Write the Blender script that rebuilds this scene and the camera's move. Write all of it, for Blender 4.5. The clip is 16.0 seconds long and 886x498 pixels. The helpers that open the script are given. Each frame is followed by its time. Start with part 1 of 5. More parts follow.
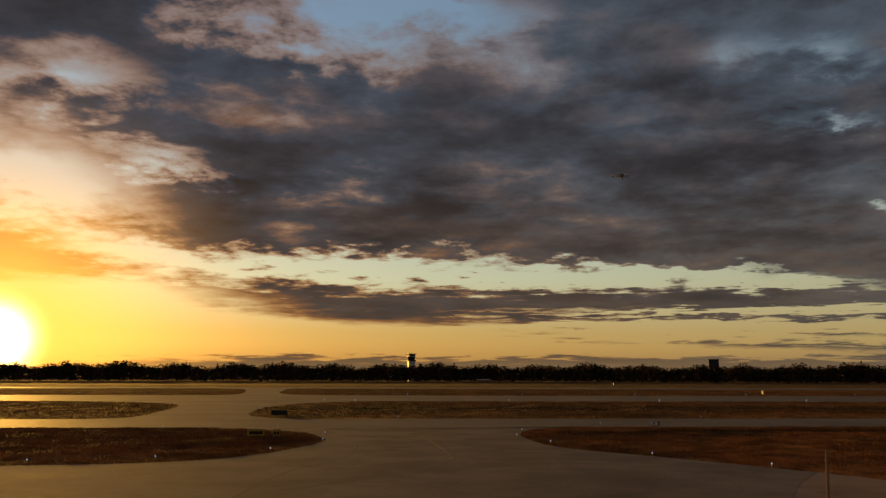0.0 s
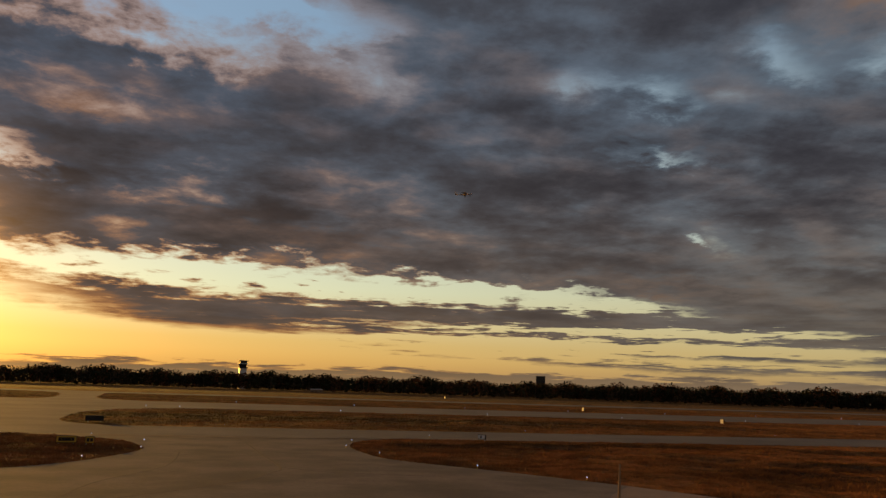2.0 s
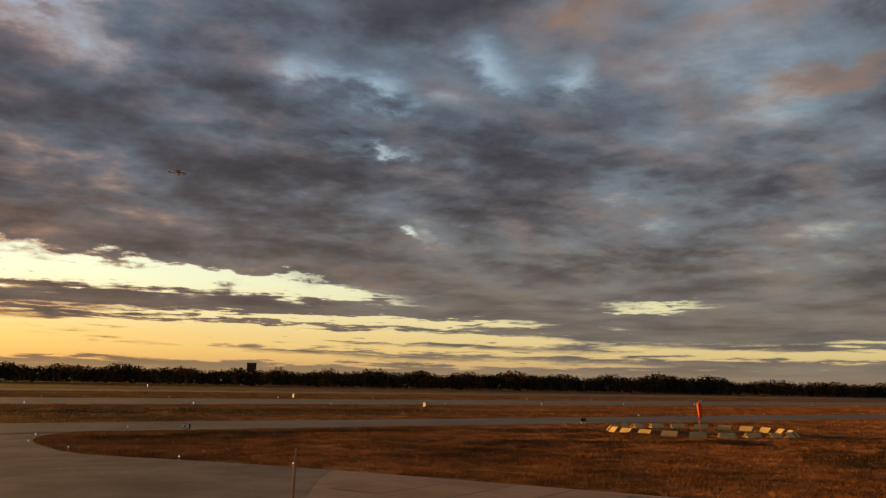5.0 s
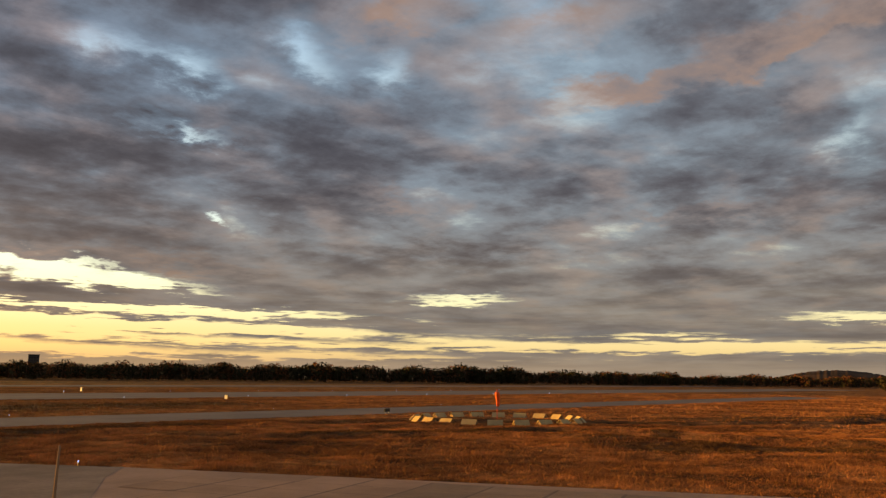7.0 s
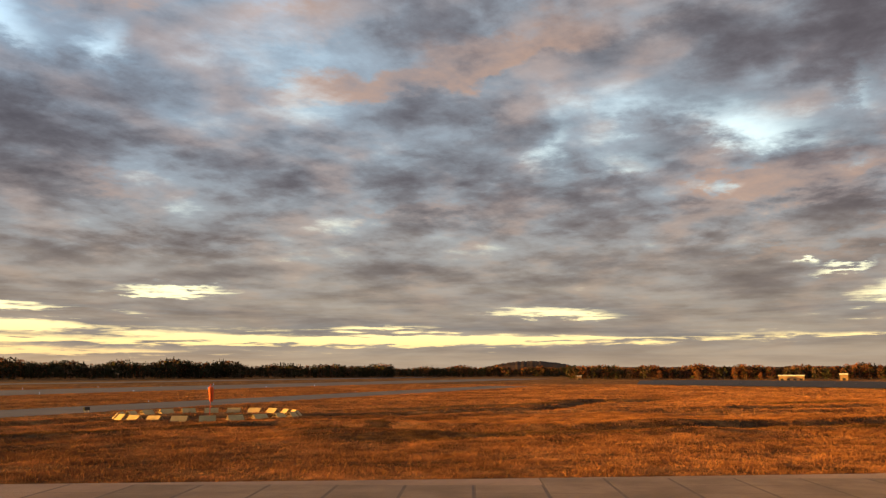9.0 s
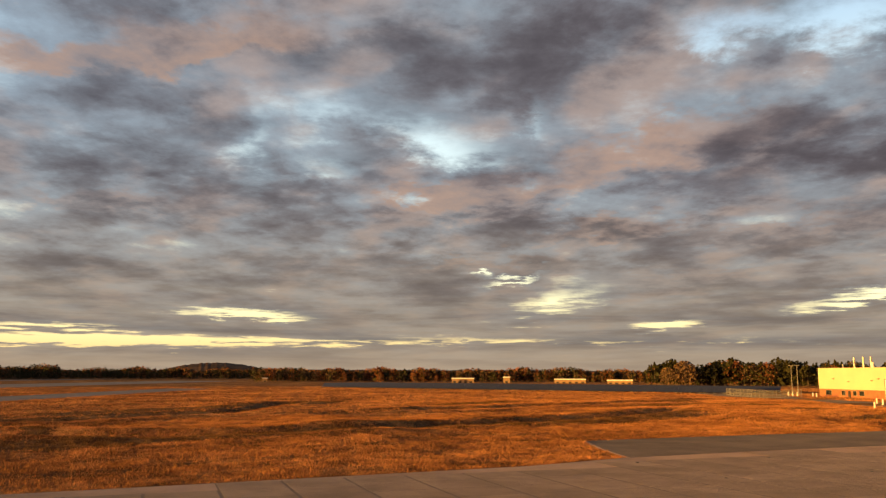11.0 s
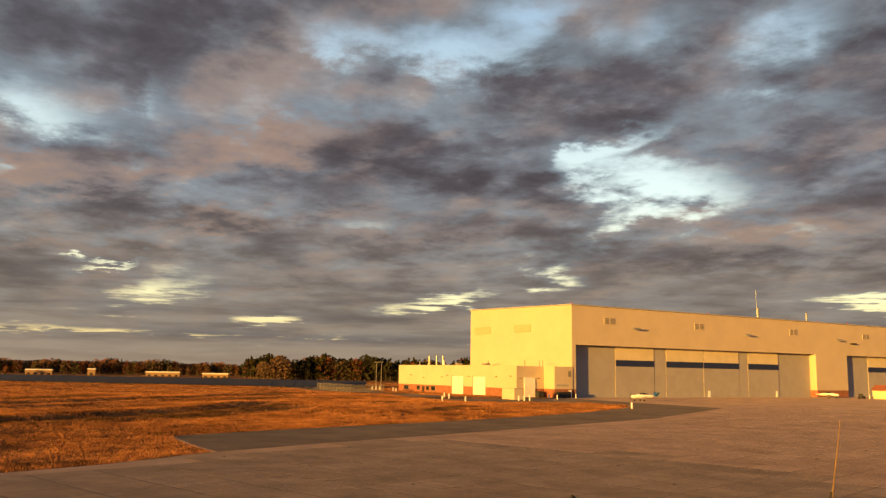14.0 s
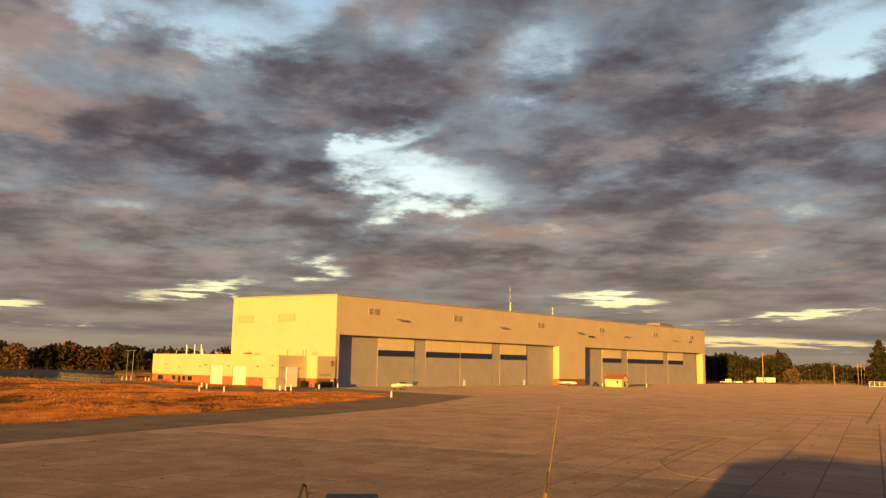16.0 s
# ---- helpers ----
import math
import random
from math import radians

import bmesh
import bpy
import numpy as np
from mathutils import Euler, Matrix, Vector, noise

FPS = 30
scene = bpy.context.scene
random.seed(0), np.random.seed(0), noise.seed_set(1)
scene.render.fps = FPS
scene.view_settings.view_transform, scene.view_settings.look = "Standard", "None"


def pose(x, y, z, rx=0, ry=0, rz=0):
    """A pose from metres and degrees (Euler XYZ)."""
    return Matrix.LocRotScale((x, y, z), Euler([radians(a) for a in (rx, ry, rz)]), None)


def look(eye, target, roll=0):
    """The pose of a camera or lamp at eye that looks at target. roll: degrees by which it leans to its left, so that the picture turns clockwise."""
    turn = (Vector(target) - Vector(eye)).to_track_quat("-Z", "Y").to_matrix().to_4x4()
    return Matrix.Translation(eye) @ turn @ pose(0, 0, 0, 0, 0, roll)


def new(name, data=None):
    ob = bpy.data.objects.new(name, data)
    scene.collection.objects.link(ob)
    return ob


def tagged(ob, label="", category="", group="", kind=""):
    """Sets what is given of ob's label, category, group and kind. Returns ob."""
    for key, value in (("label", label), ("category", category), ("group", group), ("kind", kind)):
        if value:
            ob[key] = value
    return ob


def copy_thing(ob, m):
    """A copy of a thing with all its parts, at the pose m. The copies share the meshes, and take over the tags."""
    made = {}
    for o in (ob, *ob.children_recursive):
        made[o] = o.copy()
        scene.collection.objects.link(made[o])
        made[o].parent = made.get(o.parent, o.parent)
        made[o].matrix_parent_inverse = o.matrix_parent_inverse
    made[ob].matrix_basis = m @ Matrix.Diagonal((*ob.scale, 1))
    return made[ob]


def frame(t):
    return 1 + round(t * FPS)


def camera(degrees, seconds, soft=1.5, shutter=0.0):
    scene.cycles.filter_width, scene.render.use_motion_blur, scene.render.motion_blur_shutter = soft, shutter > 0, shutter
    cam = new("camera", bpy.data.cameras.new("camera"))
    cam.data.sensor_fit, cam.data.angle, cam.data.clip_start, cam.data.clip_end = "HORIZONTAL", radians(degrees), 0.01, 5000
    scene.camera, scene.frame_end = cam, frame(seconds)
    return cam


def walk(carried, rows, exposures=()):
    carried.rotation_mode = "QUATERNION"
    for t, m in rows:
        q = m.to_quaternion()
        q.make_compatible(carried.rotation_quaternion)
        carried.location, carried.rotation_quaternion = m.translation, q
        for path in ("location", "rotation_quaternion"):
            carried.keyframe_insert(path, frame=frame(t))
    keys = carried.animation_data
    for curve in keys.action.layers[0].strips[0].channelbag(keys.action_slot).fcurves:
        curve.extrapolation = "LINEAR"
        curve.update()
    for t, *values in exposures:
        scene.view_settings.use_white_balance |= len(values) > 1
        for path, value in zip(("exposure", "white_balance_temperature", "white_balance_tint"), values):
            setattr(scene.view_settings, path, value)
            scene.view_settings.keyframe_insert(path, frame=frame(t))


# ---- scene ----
cam = camera(56.5, 16.0, soft=1.35)
EYE = 7.5          # height of the camera over the apron
SWING = 0.4        # the camera is held at arm's length by somebody who turns on the spot


def stand(t, azimuth, pitch, roll):
    a, p = radians(azimuth), radians(pitch)
    eye = Vector((SWING * math.sin(a), SWING * math.cos(a), EYE))
    way = Vector((math.sin(a) * math.cos(p), math.cos(a) * math.cos(p), math.sin(p)))
    return t, look(eye, eye + way, roll)


walk(cam, [
    stand(0.0, 0.0, 8.79, 0.17), stand(0.5, 2.53, 9.18, 0.84), stand(1.0, 5.44, 9.40, 1.24),
    stand(1.5, 8.19, 9.53, 1.55), stand(2.0, 11.09, 9.73, 1.88), stand(2.5, 14.80, 9.87, 1.89),
    stand(3.0, 18.81, 9.83, 1.79), stand(3.5, 22.41, 9.55, 1.71), stand(4.0, 25.60, 9.44, 1.45),
    stand(6.5, 39.84, 9.03, 0.77), stand(7.0, 44.16, 8.90, 0.64), stand(7.5, 48.73, 8.79, 0.62),
    stand(8.0, 53.28, 8.69, 0.49), stand(8.5, 58.17, 8.52, 0.26), stand(9.0, 63.47, 8.51, -0.17),
    stand(11.5, 89.75, 8.71, 0.26), stand(12.0, 94.46, 8.70, 0.22), stand(12.5, 98.55, 8.53, -0.10),
    stand(13.0, 102.56, 8.40, -0.13), stand(13.5, 107.19, 8.48, 0.62), stand(14.0, 111.82, 8.48, 0.95),
    stand(14.5, 116.90, 8.68, 1.09), stand(15.0, 121.22, 8.77, 1.22), stand(15.5, 124.31, 8.20, 1.05),
    stand(16.0, 127.99, 8.05, 1.05),
], exposures=[(0.0, -0.45), (1.5, -0.08), (3.5, 0.05), (4.5, 0.35), (6.5, 0.95), (7.5, 1.1), (9.0, 1.5), (11.5, 1.28), (12.5, 1.13), (13.5, 1.05), (16.0, 1.12)])

# ---- sky and sun ----
SUN_AZ, SUN_EL = -28.4, 4.2
SUN_DIR = Vector((math.sin(radians(SUN_AZ)) * math.cos(radians(SUN_EL)),
                  math.cos(radians(SUN_AZ)) * math.cos(radians(SUN_EL)), math.sin(radians(SUN_EL))))
sun = new("sun", bpy.data.lights.new("sun", "SUN"))
sun.data.energy, sun.data.angle, sun.data.color = 5.0, radians(0.6), (1.0, 0.49, 0.075)
sun.matrix_world = look(SUN_DIR * 100, (0, 0, 0))


class Nodes:
    """Short ways to wire a node tree."""

    def __init__(self, tree):
        self.tree = tree
        tree.nodes.clear()

    def add(self, kind, **sets):
        n = self.tree.nodes.new(kind)
        for k, v in sets.items():
            setattr(n, k, v)
        return n

    def link(self, value, socket):
        if isinstance(value, bpy.types.NodeSocket):
            self.tree.links.new(value, socket)
        elif isinstance(value, (tuple, list)) and len(value) == 3 and socket.type == "RGBA":
            socket.default_value = (*value, 1)
        else:
            socket.default_value = value

    def math(self, op, a, b=0.0, c=0.0, clamp=False):
        n = self.add("ShaderNodeMath", operation=op, use_clamp=clamp)
        for v, s in zip((a, b, c), n.inputs):
            self.link(v, s)
        return n.outputs[0]

    def vmath(self, op, a, b=(0, 0, 0)):
        n = self.add("ShaderNodeVectorMath", operation=op)
        self.link(a, n.inputs[0])
        if op == "SCALE":
            self.link(b, n.inputs[3])
        else:
            self.link(b, n.inputs[1])
        return n.outputs[1] if op in ("DOT_PRODUCT", "LENGTH") else n.outputs[0]

    def step(self, x, lo, hi, a=0.0, b=1.0):
        n = self.add("ShaderNodeMapRange", interpolation_type="SMOOTHSTEP")
        for v, s in zip((x, lo, hi, a, b), n.inputs):
            self.link(v, s)
        return n.outputs[0]

    def mix(self, f, a, b, how="MIX"):
        n = self.add("ShaderNodeMix", data_type="RGBA", blend_type=how)
        self.link(f, n.inputs[0])
        self.link(a, n.inputs[6])
        self.link(b, n.inputs[7])
        return n.outputs[2]

    def noise(self, vector, scale, detail=4.0, rough=0.55, distort=0.0):
        n = self.add("ShaderNodeTexNoise")
        if vector is not None:
            self.link(vector, n.inputs["Vector"])
        for k, v in (("Scale", scale), ("Detail", detail), ("Roughness", rough), ("Distortion", distort)):
            n.inputs[k].default_value = v
        return n.outputs[0]

    def ramp(self, x, stops):
        n = self.add("ShaderNodeValToRGB")
        e = n.color_ramp.elements
        while len(e) < len(stops):
            e.new(0.5)
        for one, (at, c) in zip(e, stops):
            one.position, one.color = at, (*c, 1)
        self.link(x, n.inputs[0])
        return n.outputs[0]


world = bpy.data.worlds.new("evening_sky")
scene.world = world
world.use_nodes = True
w = Nodes(world.node_tree)
way = w.add("ShaderNodeTexCoord").outputs["Generated"]
xyz = w.add("ShaderNodeSeparateXYZ")
w.link(way, xyz.inputs[0])
dx, dy, dz = xyz.outputs
elev = w.math("MULTIPLY", w.math("ARCSINE", dz), 180 / math.pi)
azim = w.math("MULTIPLY", w.math("ARCTAN2", dx, dy), 180 / math.pi)

# the cloud deck lies on a plane overhead, so that it flattens towards the horizon
lift = w.math("ADD", w.math("MAXIMUM", dz, 0.0), 0.14)
plane = w.add("ShaderNodeCombineXYZ")
w.link(w.math("DIVIDE", dx, lift), plane.inputs[0])
w.link(w.math("DIVIDE", dy, lift), plane.inputs[1])
deck = plane.outputs[0]


def billow(offset, scale, detail, rough):
    """Heaped, rounded cloud forms: bright in the middle of each heap, dark in the clefts."""
    warp = w.add("ShaderNodeTexNoise")
    w.link(deck, warp.inputs["Vector"])
    for k, v in (("Scale", scale * 1.3), ("Detail", 2.0), ("Roughness", 0.6)):
        warp.inputs[k].default_value = v
    bent = w.vmath("ADD", deck, w.vmath("SCALE", w.vmath("SUBTRACT", warp.outputs[1], (0.5, 0.5, 0.5)), 0.75 / scale))
    n = w.add("ShaderNodeTexVoronoi", feature="SMOOTH_F1", normalize=True)
    w.link(w.vmath("ADD", bent, offset), n.inputs["Vector"])
    for k, v in (("Scale", scale), ("Detail", detail), ("Roughness", rough), ("Smoothness", 0.8)):
        n.inputs[k].default_value = v
    return w.math("MULTIPLY_ADD", n.outputs["Distance"], -1.6, 1.12)


def heaped(offset, scale, detail, rough, share):
    smooth = w.noise(w.vmath("ADD", deck, offset), scale, detail, rough, 0.1)
    both = w.math("ADD", w.math("MULTIPLY", smooth, 1 - share), w.math("MULTIPLY", billow(offset, scale * 1.25, 1.0, 0.5), share))
    return w.math("MULTIPLY_ADD", both, 1.55, -0.345)


big = w.noise(deck, 0.75, 4.0, 0.5, 0.2)
mid = heaped((7.3, 2.1, 0), 1.9, 8.0, 0.6, 0.4)
mid_soft = w.noise(w.vmath("ADD", deck, (7.3, 2.1, 0)), 1.9, 4.5, 0.52, 0.1)
mid_sunward = w.noise(w.vmath("ADD", deck, (7.3 - 0.06, 2.1 + 0.11, 0)), 1.9, 4.5, 0.52, 0.1)
fine = w.noise(w.vmath("ADD", deck, (1.3, 9.1, 0)), 5.2, 6.0, 0.6, 0.15)
# long flat streaks low over the horizon
flat = w.add("ShaderNodeCombineXYZ")
w.link(w.math("MULTIPLY", azim, 0.10), flat.inputs[0])
w.link(w.math("MULTIPLY", elev, 1.15), flat.inputs[1])
streak = w.noise(flat.outputs[0], 1.0, 7.0, 0.55, 0.35)
streak_fine = w.noise(w.vmath("ADD", flat.outputs[0], (4.0, 8.0, 0)), 3.2, 6.0, 0.6, 0.3)
puff = w.add("ShaderNodeCombineXYZ")
w.link(w.math("MULTIPLY", azim, 0.55), puff.inputs[0])
w.link(w.math("MULTIPLY", elev, 2.6), puff.inputs[1])
puffs = w.noise(puff.outputs[0], 1.0, 5.0, 0.6, 0.6)
lowness = w.step(elev, 2.0, 9.0, 1.0, 0.0)


def blend(a, b):
    """a high up, b low over the horizon."""
    return w.math("ADD", w.math("MULTIPLY", a, w.math("SUBTRACT", 1.0, lowness)), w.math("MULTIPLY", b, lowness))


# places in degrees, with ragged edges
angles = w.add("ShaderNodeCombineXYZ")
rag_a = w.math("MULTIPLY", w.math("SUBTRACT", blend(mid, streak), 0.5), blend(12.0, 7.0))
rag_e = w.math("MULTIPLY", w.math("SUBTRACT", blend(fine, streak_fine), 0.5), blend(6.5, 1.3))
w.link(w.math("ADD", azim, rag_a), angles.inputs[0])
w.link(w.math("ADD", elev, rag_e), angles.inputs[1])
place = angles.outputs[0]


def openings(rows, so_far):
    """Breaks in the clouds: azimuth, elevation, half width, half height, slant, depth; all in degrees but the last."""
    for az, el, wide, high, slant, depth in rows:
        m = w.add("ShaderNodeMapping", vector_type="TEXTURE")
        w.link(place, m.inputs["Vector"])
        m.inputs["Location"].default_value = (az, el, 0)
        m.inputs["Rotation"].default_value = (0, 0, radians(slant))
        m.inputs["Scale"].default_value = (1.35 * wide, 1.35 * high, 1)
        g = w.add("ShaderNodeTexGradient", gradient_type="SPHERICAL")
        w.link(m.outputs[0], g.inputs[0])
        so_far = w.math("MULTIPLY_ADD", g.outputs[1], depth * 1.45, so_far)
    return so_far


low = [(-25, 3.6, 14, 2.7, 0.2, 1.5), (-5.7, 7.2, 17, 1.3, -1.3, 1.25), (13, 6.4, 11, 0.8, -1.5, 1.0), (-12, 2.5, 34, 1.3, 0.2, 1.3),
       (15.9, 4.3, 18, 0.3, -0.6, 0.9), (20, 3.3, 16, 0.45, -0.8, 1.0), (17.2, 7.0, 10, 0.5, -3.0, 0.6), (24, 5.9, 6.1, 0.4, -2.3, 0.8),
       (45.5, 5.4, 4.7, 0.4, 0.5, 0.9), (29, 4.2, 16, 0.32, -0.3, 0.8), (31, 3.1, 20, 0.42, -1.0, 0.85), (45.4, 2.2, 16, 0.45, -0.3, 0.68),
       (12, 1.6, 26, 0.5, -0.3, 0.75), (71.5, 4.0, 5, 0.4, -2.5, 0.9), (58.3, 3.0, 8, 0.3, -0.4, 0.8), (63.6, 2.1, 16, 0.45, -0.3, 0.75), (38, 1.4, 20, 0.35, 0, 0.55)]
far_side = [(92.9, 5.0, 4.4, 1.2, 11.9, 0.52), (89.8, 6.5, 2.4, 0.35, 4.9, 0.8), (100.3, 3.3, 2.6, 0.42, 3.9, 0.9), (111.5, 4.8, 4.7, 0.6, 8.9, 0.95),
            (87.6, 2.3, 35, 0.28, 0, 0.55), (140.3, 4.6, 3.5, 0.5, -1.9, 1.0), (119.6, 6.7, 1.6, 1.1, 1.1, 0.7),
            (151.5, 3.6, 7, 0.32, 4.1, 0.7), (149, 1.9, 12, 0.35, -0.9, 0.8), (27, 2.4, 16, 0.4, -1.4, 0.55)]
high = [(44, 17, 24, 7, 0, 0.05), (62, 15, 14, 4, 0, 0.06), (-27.5, 12.3, 9, 3.6, -9.8, 1.0), (-18.5, 14.0, 4.5, 1.1, -14.8, 0.6), (-10, 24.4, 12, 2.9, -6, 1.0), (0, 25.5, 8, 1.8, -4, 0.8), (28, 19, 9, 4, 0, 0.14), (-26, 19, 6.5, 2.4, 0.2, 0.8),
        (35.0, 22.3, 3.6, 1.3, -29, 0.5), (41.4, 20.9, 2.4, 1.5, 40, 0.5), (26.6, 20.4, 3.0, 1.2, -10, 0.45), (26, 16.3, 3.7, 0.7, -8, 0.55), (21.6, 20.8, 2.5, 1.5, 0, 0.3),
        (30.2, 10.5, 1.2, 0.5, 1, 0.6), (85, 16.2, 6.6, 1.7, -18, 0.52), (76.8, 14.4, 2.8, 1.2, 0, 0.34), (72.3, 15.6, 3, 1.3, 60, 0.35), (91.5, 17.6, 2.4, 0.6, -35, 0.3), (112.2, 22.3, 9.0, 1.9, -4, 0.8),
        (126.5, 12.8, 6.8, 2.0, -6, 0.95), (124, 15.4, 4.5, 1.0, 25, 0.7), (154, 20.6, 8.0, 2.2, 11.1, 1.0), (136, 22, 3.4, 2.4, 60, 0.6), (148, 21, 10, 4.5, 8, 0.3), (119, 24.4, 5, 1.8, 1, 0.65), (127.5, 22.5, 4, 2.0, 1, 0.4), (122, 9.5, 4, 1.2, 20, 0.4)]
# heavy bodies of cloud, and banks that the low sun strikes from below
heavy = [(95, 22, 11, 3.2, -10, 0.75), (110, 16, 11, 3.0, -6, 0.65), (112, 12.4, 10, 1.8, -8, 0.9), (95, 9.6, 11, 1.3, -3, 0.8), (93, 7.4, 8, 0.9, -2, 0.6), (142, 18.6, 6, 1.8, -20, 0.6), (79, 22.5, 8, 2.5, -5, 0.8),
         (100, 20, 6, 2, 0, 0.7), (121, 17.5, 7, 1.6, -12, 0.7), (131, 6.6, 9, 0.9, 0, 0.8), (148, 5.2, 9, 0.8, 2, 0.7), (146, 12.5, 10, 2.0, 6, 0.4), (71, 21, 8, 2.0, 6, 0.7), (68.8, 16.6, 5, 1.2, 6, 0.5),
         (47, 24, 6, 2, 0, 0.6), (85, 8, 8, 1.2, 0, 0.6), (46, 7.6, 9, 1.0, 0, 0.7), (12, 16, 16, 6, -8, 0.5), (-4, 11.3, 16, 2.2, -3, 0.7), (48, 20, 7, 3, 0, 0.5), (10, 21, 14, 4, -10, 0.25), (64, 14.5, 6, 1.0, 4, 0.4)]
struck = [(42, 24.8, 5, 1.5, 6, 0.9), (58, 19.4, 5.5, 1.1, 10, 1.0), (54.6, 24.1, 5, 1.8, 10, 0.8), (64.5, 21, 5, 1.5, 18, 0.9), (72, 23, 6, 1.6, 12, 0.9), (40.6, 12.2, 5, 0.8, -4, 0.6), (63, 11.2, 4, 0.7, 4, 0.7),
          (26, 7.4, 8, 0.7, -6, 0.7), (89, 12, 7, 0.9, 8, 0.8), (99, 14.8, 9, 1.3, 12, 1.0), (85.3, 12.2, 6, 0.7, 12, 0.8), (67.8, 21.6, 5, 1.2, 10, 0.6), (97.6, 10, 6, 0.6, 3, 0.7), (87, 7.5, 6, 0.5, 2, 0.6),
          (136.5, 9.4, 7, 1.1, 6, 1.0), (111, 9.5, 9, 0.8, 6, 0.7), (104, 6.5, 7, 0.6, 2, 0.6), (146, 8, 9, 0.8, 3, 0.7), (127, 7.8, 5, 0.6, 4, 0.7), (147, 16.2, 10, 1.0, 12, 1.0), (150.5, 9.3, 5, 0.7, 4, 0.6), (142, 1.4, 9, 0.5, 0, 0.7), (2, 9.9, 9, 1.0, -6, 0.6), (-12, 17.4, 5, 0.9, -4, 0.6), (-8, 24.8, 6, 1.0, -4, 0.8)]
score = openings(high, openings(far_side, openings(low, -0.66)))
score = w.math("ADD", score, w.math("MULTIPLY", w.math("SUBTRACT", blend(mid, streak), 0.5), blend(1.9, 1.7)))
score = w.math("ADD", score, w.math("MULTIPLY", w.math("SUBTRACT", big, 0.5), blend(0.5, 0.2)))
score = w.math("ADD", score, w.math("MULTIPLY", w.math("SUBTRACT", blend(fine, streak_fine), 0.5), blend(1.05, 2.0)))
score = w.math("ADD", score, w.math("MULTIPLY", w.math("SUBTRACT", puffs, 0.5), blend(0.2, 0.5)))
dense = openings(heavy, 0.0)
sunstruck = w.math("MINIMUM", openings(struck, 0.0), 1.0)
score = w.math("MULTIPLY_ADD", dense, -0.14, score)
clear = w.step(score, blend(-0.34, -0.24), blend(0.54, 0.36))
thin = w.step(score, -0.95, 0.0)

# how far a direction is from the sun
low_sun = Vector((SUN_DIR.x, SUN_DIR.y, math.tan(radians(2.2)))).normalized()     # the disc, sunk by refraction and haze
toward = w.vmath("DOT_PRODUCT", way, tuple(low_sun))
apart = w.math("MULTIPLY", w.math("ARCCOSINE", w.math("MINIMUM", toward, 0.99999)), 180 / math.pi)
near_sun = w.step(apart, 6.0, 80.0, 1.0, 0.0)
close_sun = w.step(apart, 0.0, 26.0, 1.0, 0.0)

air = w.add("ShaderNodeTexSky", sky_type="NISHITA", sun_disc=False)
air.sun_elevation, air.sun_rotation = radians(SUN_EL), radians(SUN_AZ)
air.air_density, air.dust_density = 1.0, 1.5
height = w.math("DIVIDE", elev, 30.0, clamp=True)
sunny = w.ramp(height, [(0.0, (1.3, 0.56, 0.10)), (0.10, (1.25, 0.76, 0.20)), (0.22, (1.3, 1.38, 0.92)), (0.40, (0.95, 1.15, 1.15)), (0.8, (0.42, 0.70, 1.05))])
shady = w.ramp(height, [(0.0, (0.62, 0.40, 0.24)), (0.06, (0.90, 0.66, 0.28)), (0.17, (0.98, 0.88, 0.50)), (0.40, (0.74, 0.86, 0.82)), (0.8, (0.36, 0.50, 0.64))])
blue = w.mix(near_sun, shady, sunny)
open_sky = w.mix(1.0, blue, w.mix(1.0, air.outputs[0], (0.05, 0.05, 0.05), "MULTIPLY"), "ADD")

# clouds: grey undersides, blue where thin, warm where the low sun reaches them
crisp = w.noise(w.vmath("ADD", deck, (3.7, 5.5, 0)), 13.0, 5.0, 0.62, 0.2)
tone = w.math("ADD", w.math("MULTIPLY", mid, 0.5), w.math("ADD", w.math("MULTIPLY", big, 0.12), w.math("ADD", w.math("MULTIPLY", fine, 0.26), w.math("MULTIPLY", crisp, 0.12))))
lump = tone
tone = w.math("MULTIPLY_ADD", w.math("MINIMUM", dense, 1.2), -0.065, tone)
tone = w.math("MULTIPLY_ADD", sunstruck, 0.03, tone)
body = w.step(tone, 0.305, 0.68)
far_grey = w.ramp(body, [(0.0, (0.066, 0.060, 0.068)), (0.5, (0.152, 0.143, 0.152)), (1.0, (0.295, 0.298, 0.315))])
sun_grey = w.ramp(body, [(0.0, (0.082, 0.065, 0.060)), (0.5, (0.128, 0.115, 0.120)), (1.0, (0.205, 0.21, 0.24))])
anti_grey = w.ramp(body, [(0.0, (0.068, 0.058, 0.064)), (0.5, (0.134, 0.119, 0.129)), (1.0, (0.27, 0.264, 0.282))])
grey = w.mix(near_sun, w.mix(w.step(apart, 92.0, 128.0), far_grey, anti_grey), sun_grey)
grey = w.mix(w.math("MULTIPLY", thin, 0.6), grey, w.mix(near_sun, (0.27, 0.345, 0.39), (0.15, 0.20, 0.28)))
cool = w.math("MULTIPLY", w.step(elev, 8.0, 21.0), w.step(apart, 30.0, 125.0, 1.0, 0.15))
grey = w.mix(1.0, grey, w.mix(cool, (1.0, 1.0, 1.0), (0.84, 1.0, 1.2)), "MULTIPLY")
relief = w.math("SUBTRACT", mid_soft, mid_sunward)
lit = w.math("MULTIPLY", w.step(relief, -0.03, 0.16), w.step(tone, 0.36, 0.58))
lit = w.math("MULTIPLY", lit, w.step(apart, 25.0, 125.0, 0.3, 0.55))
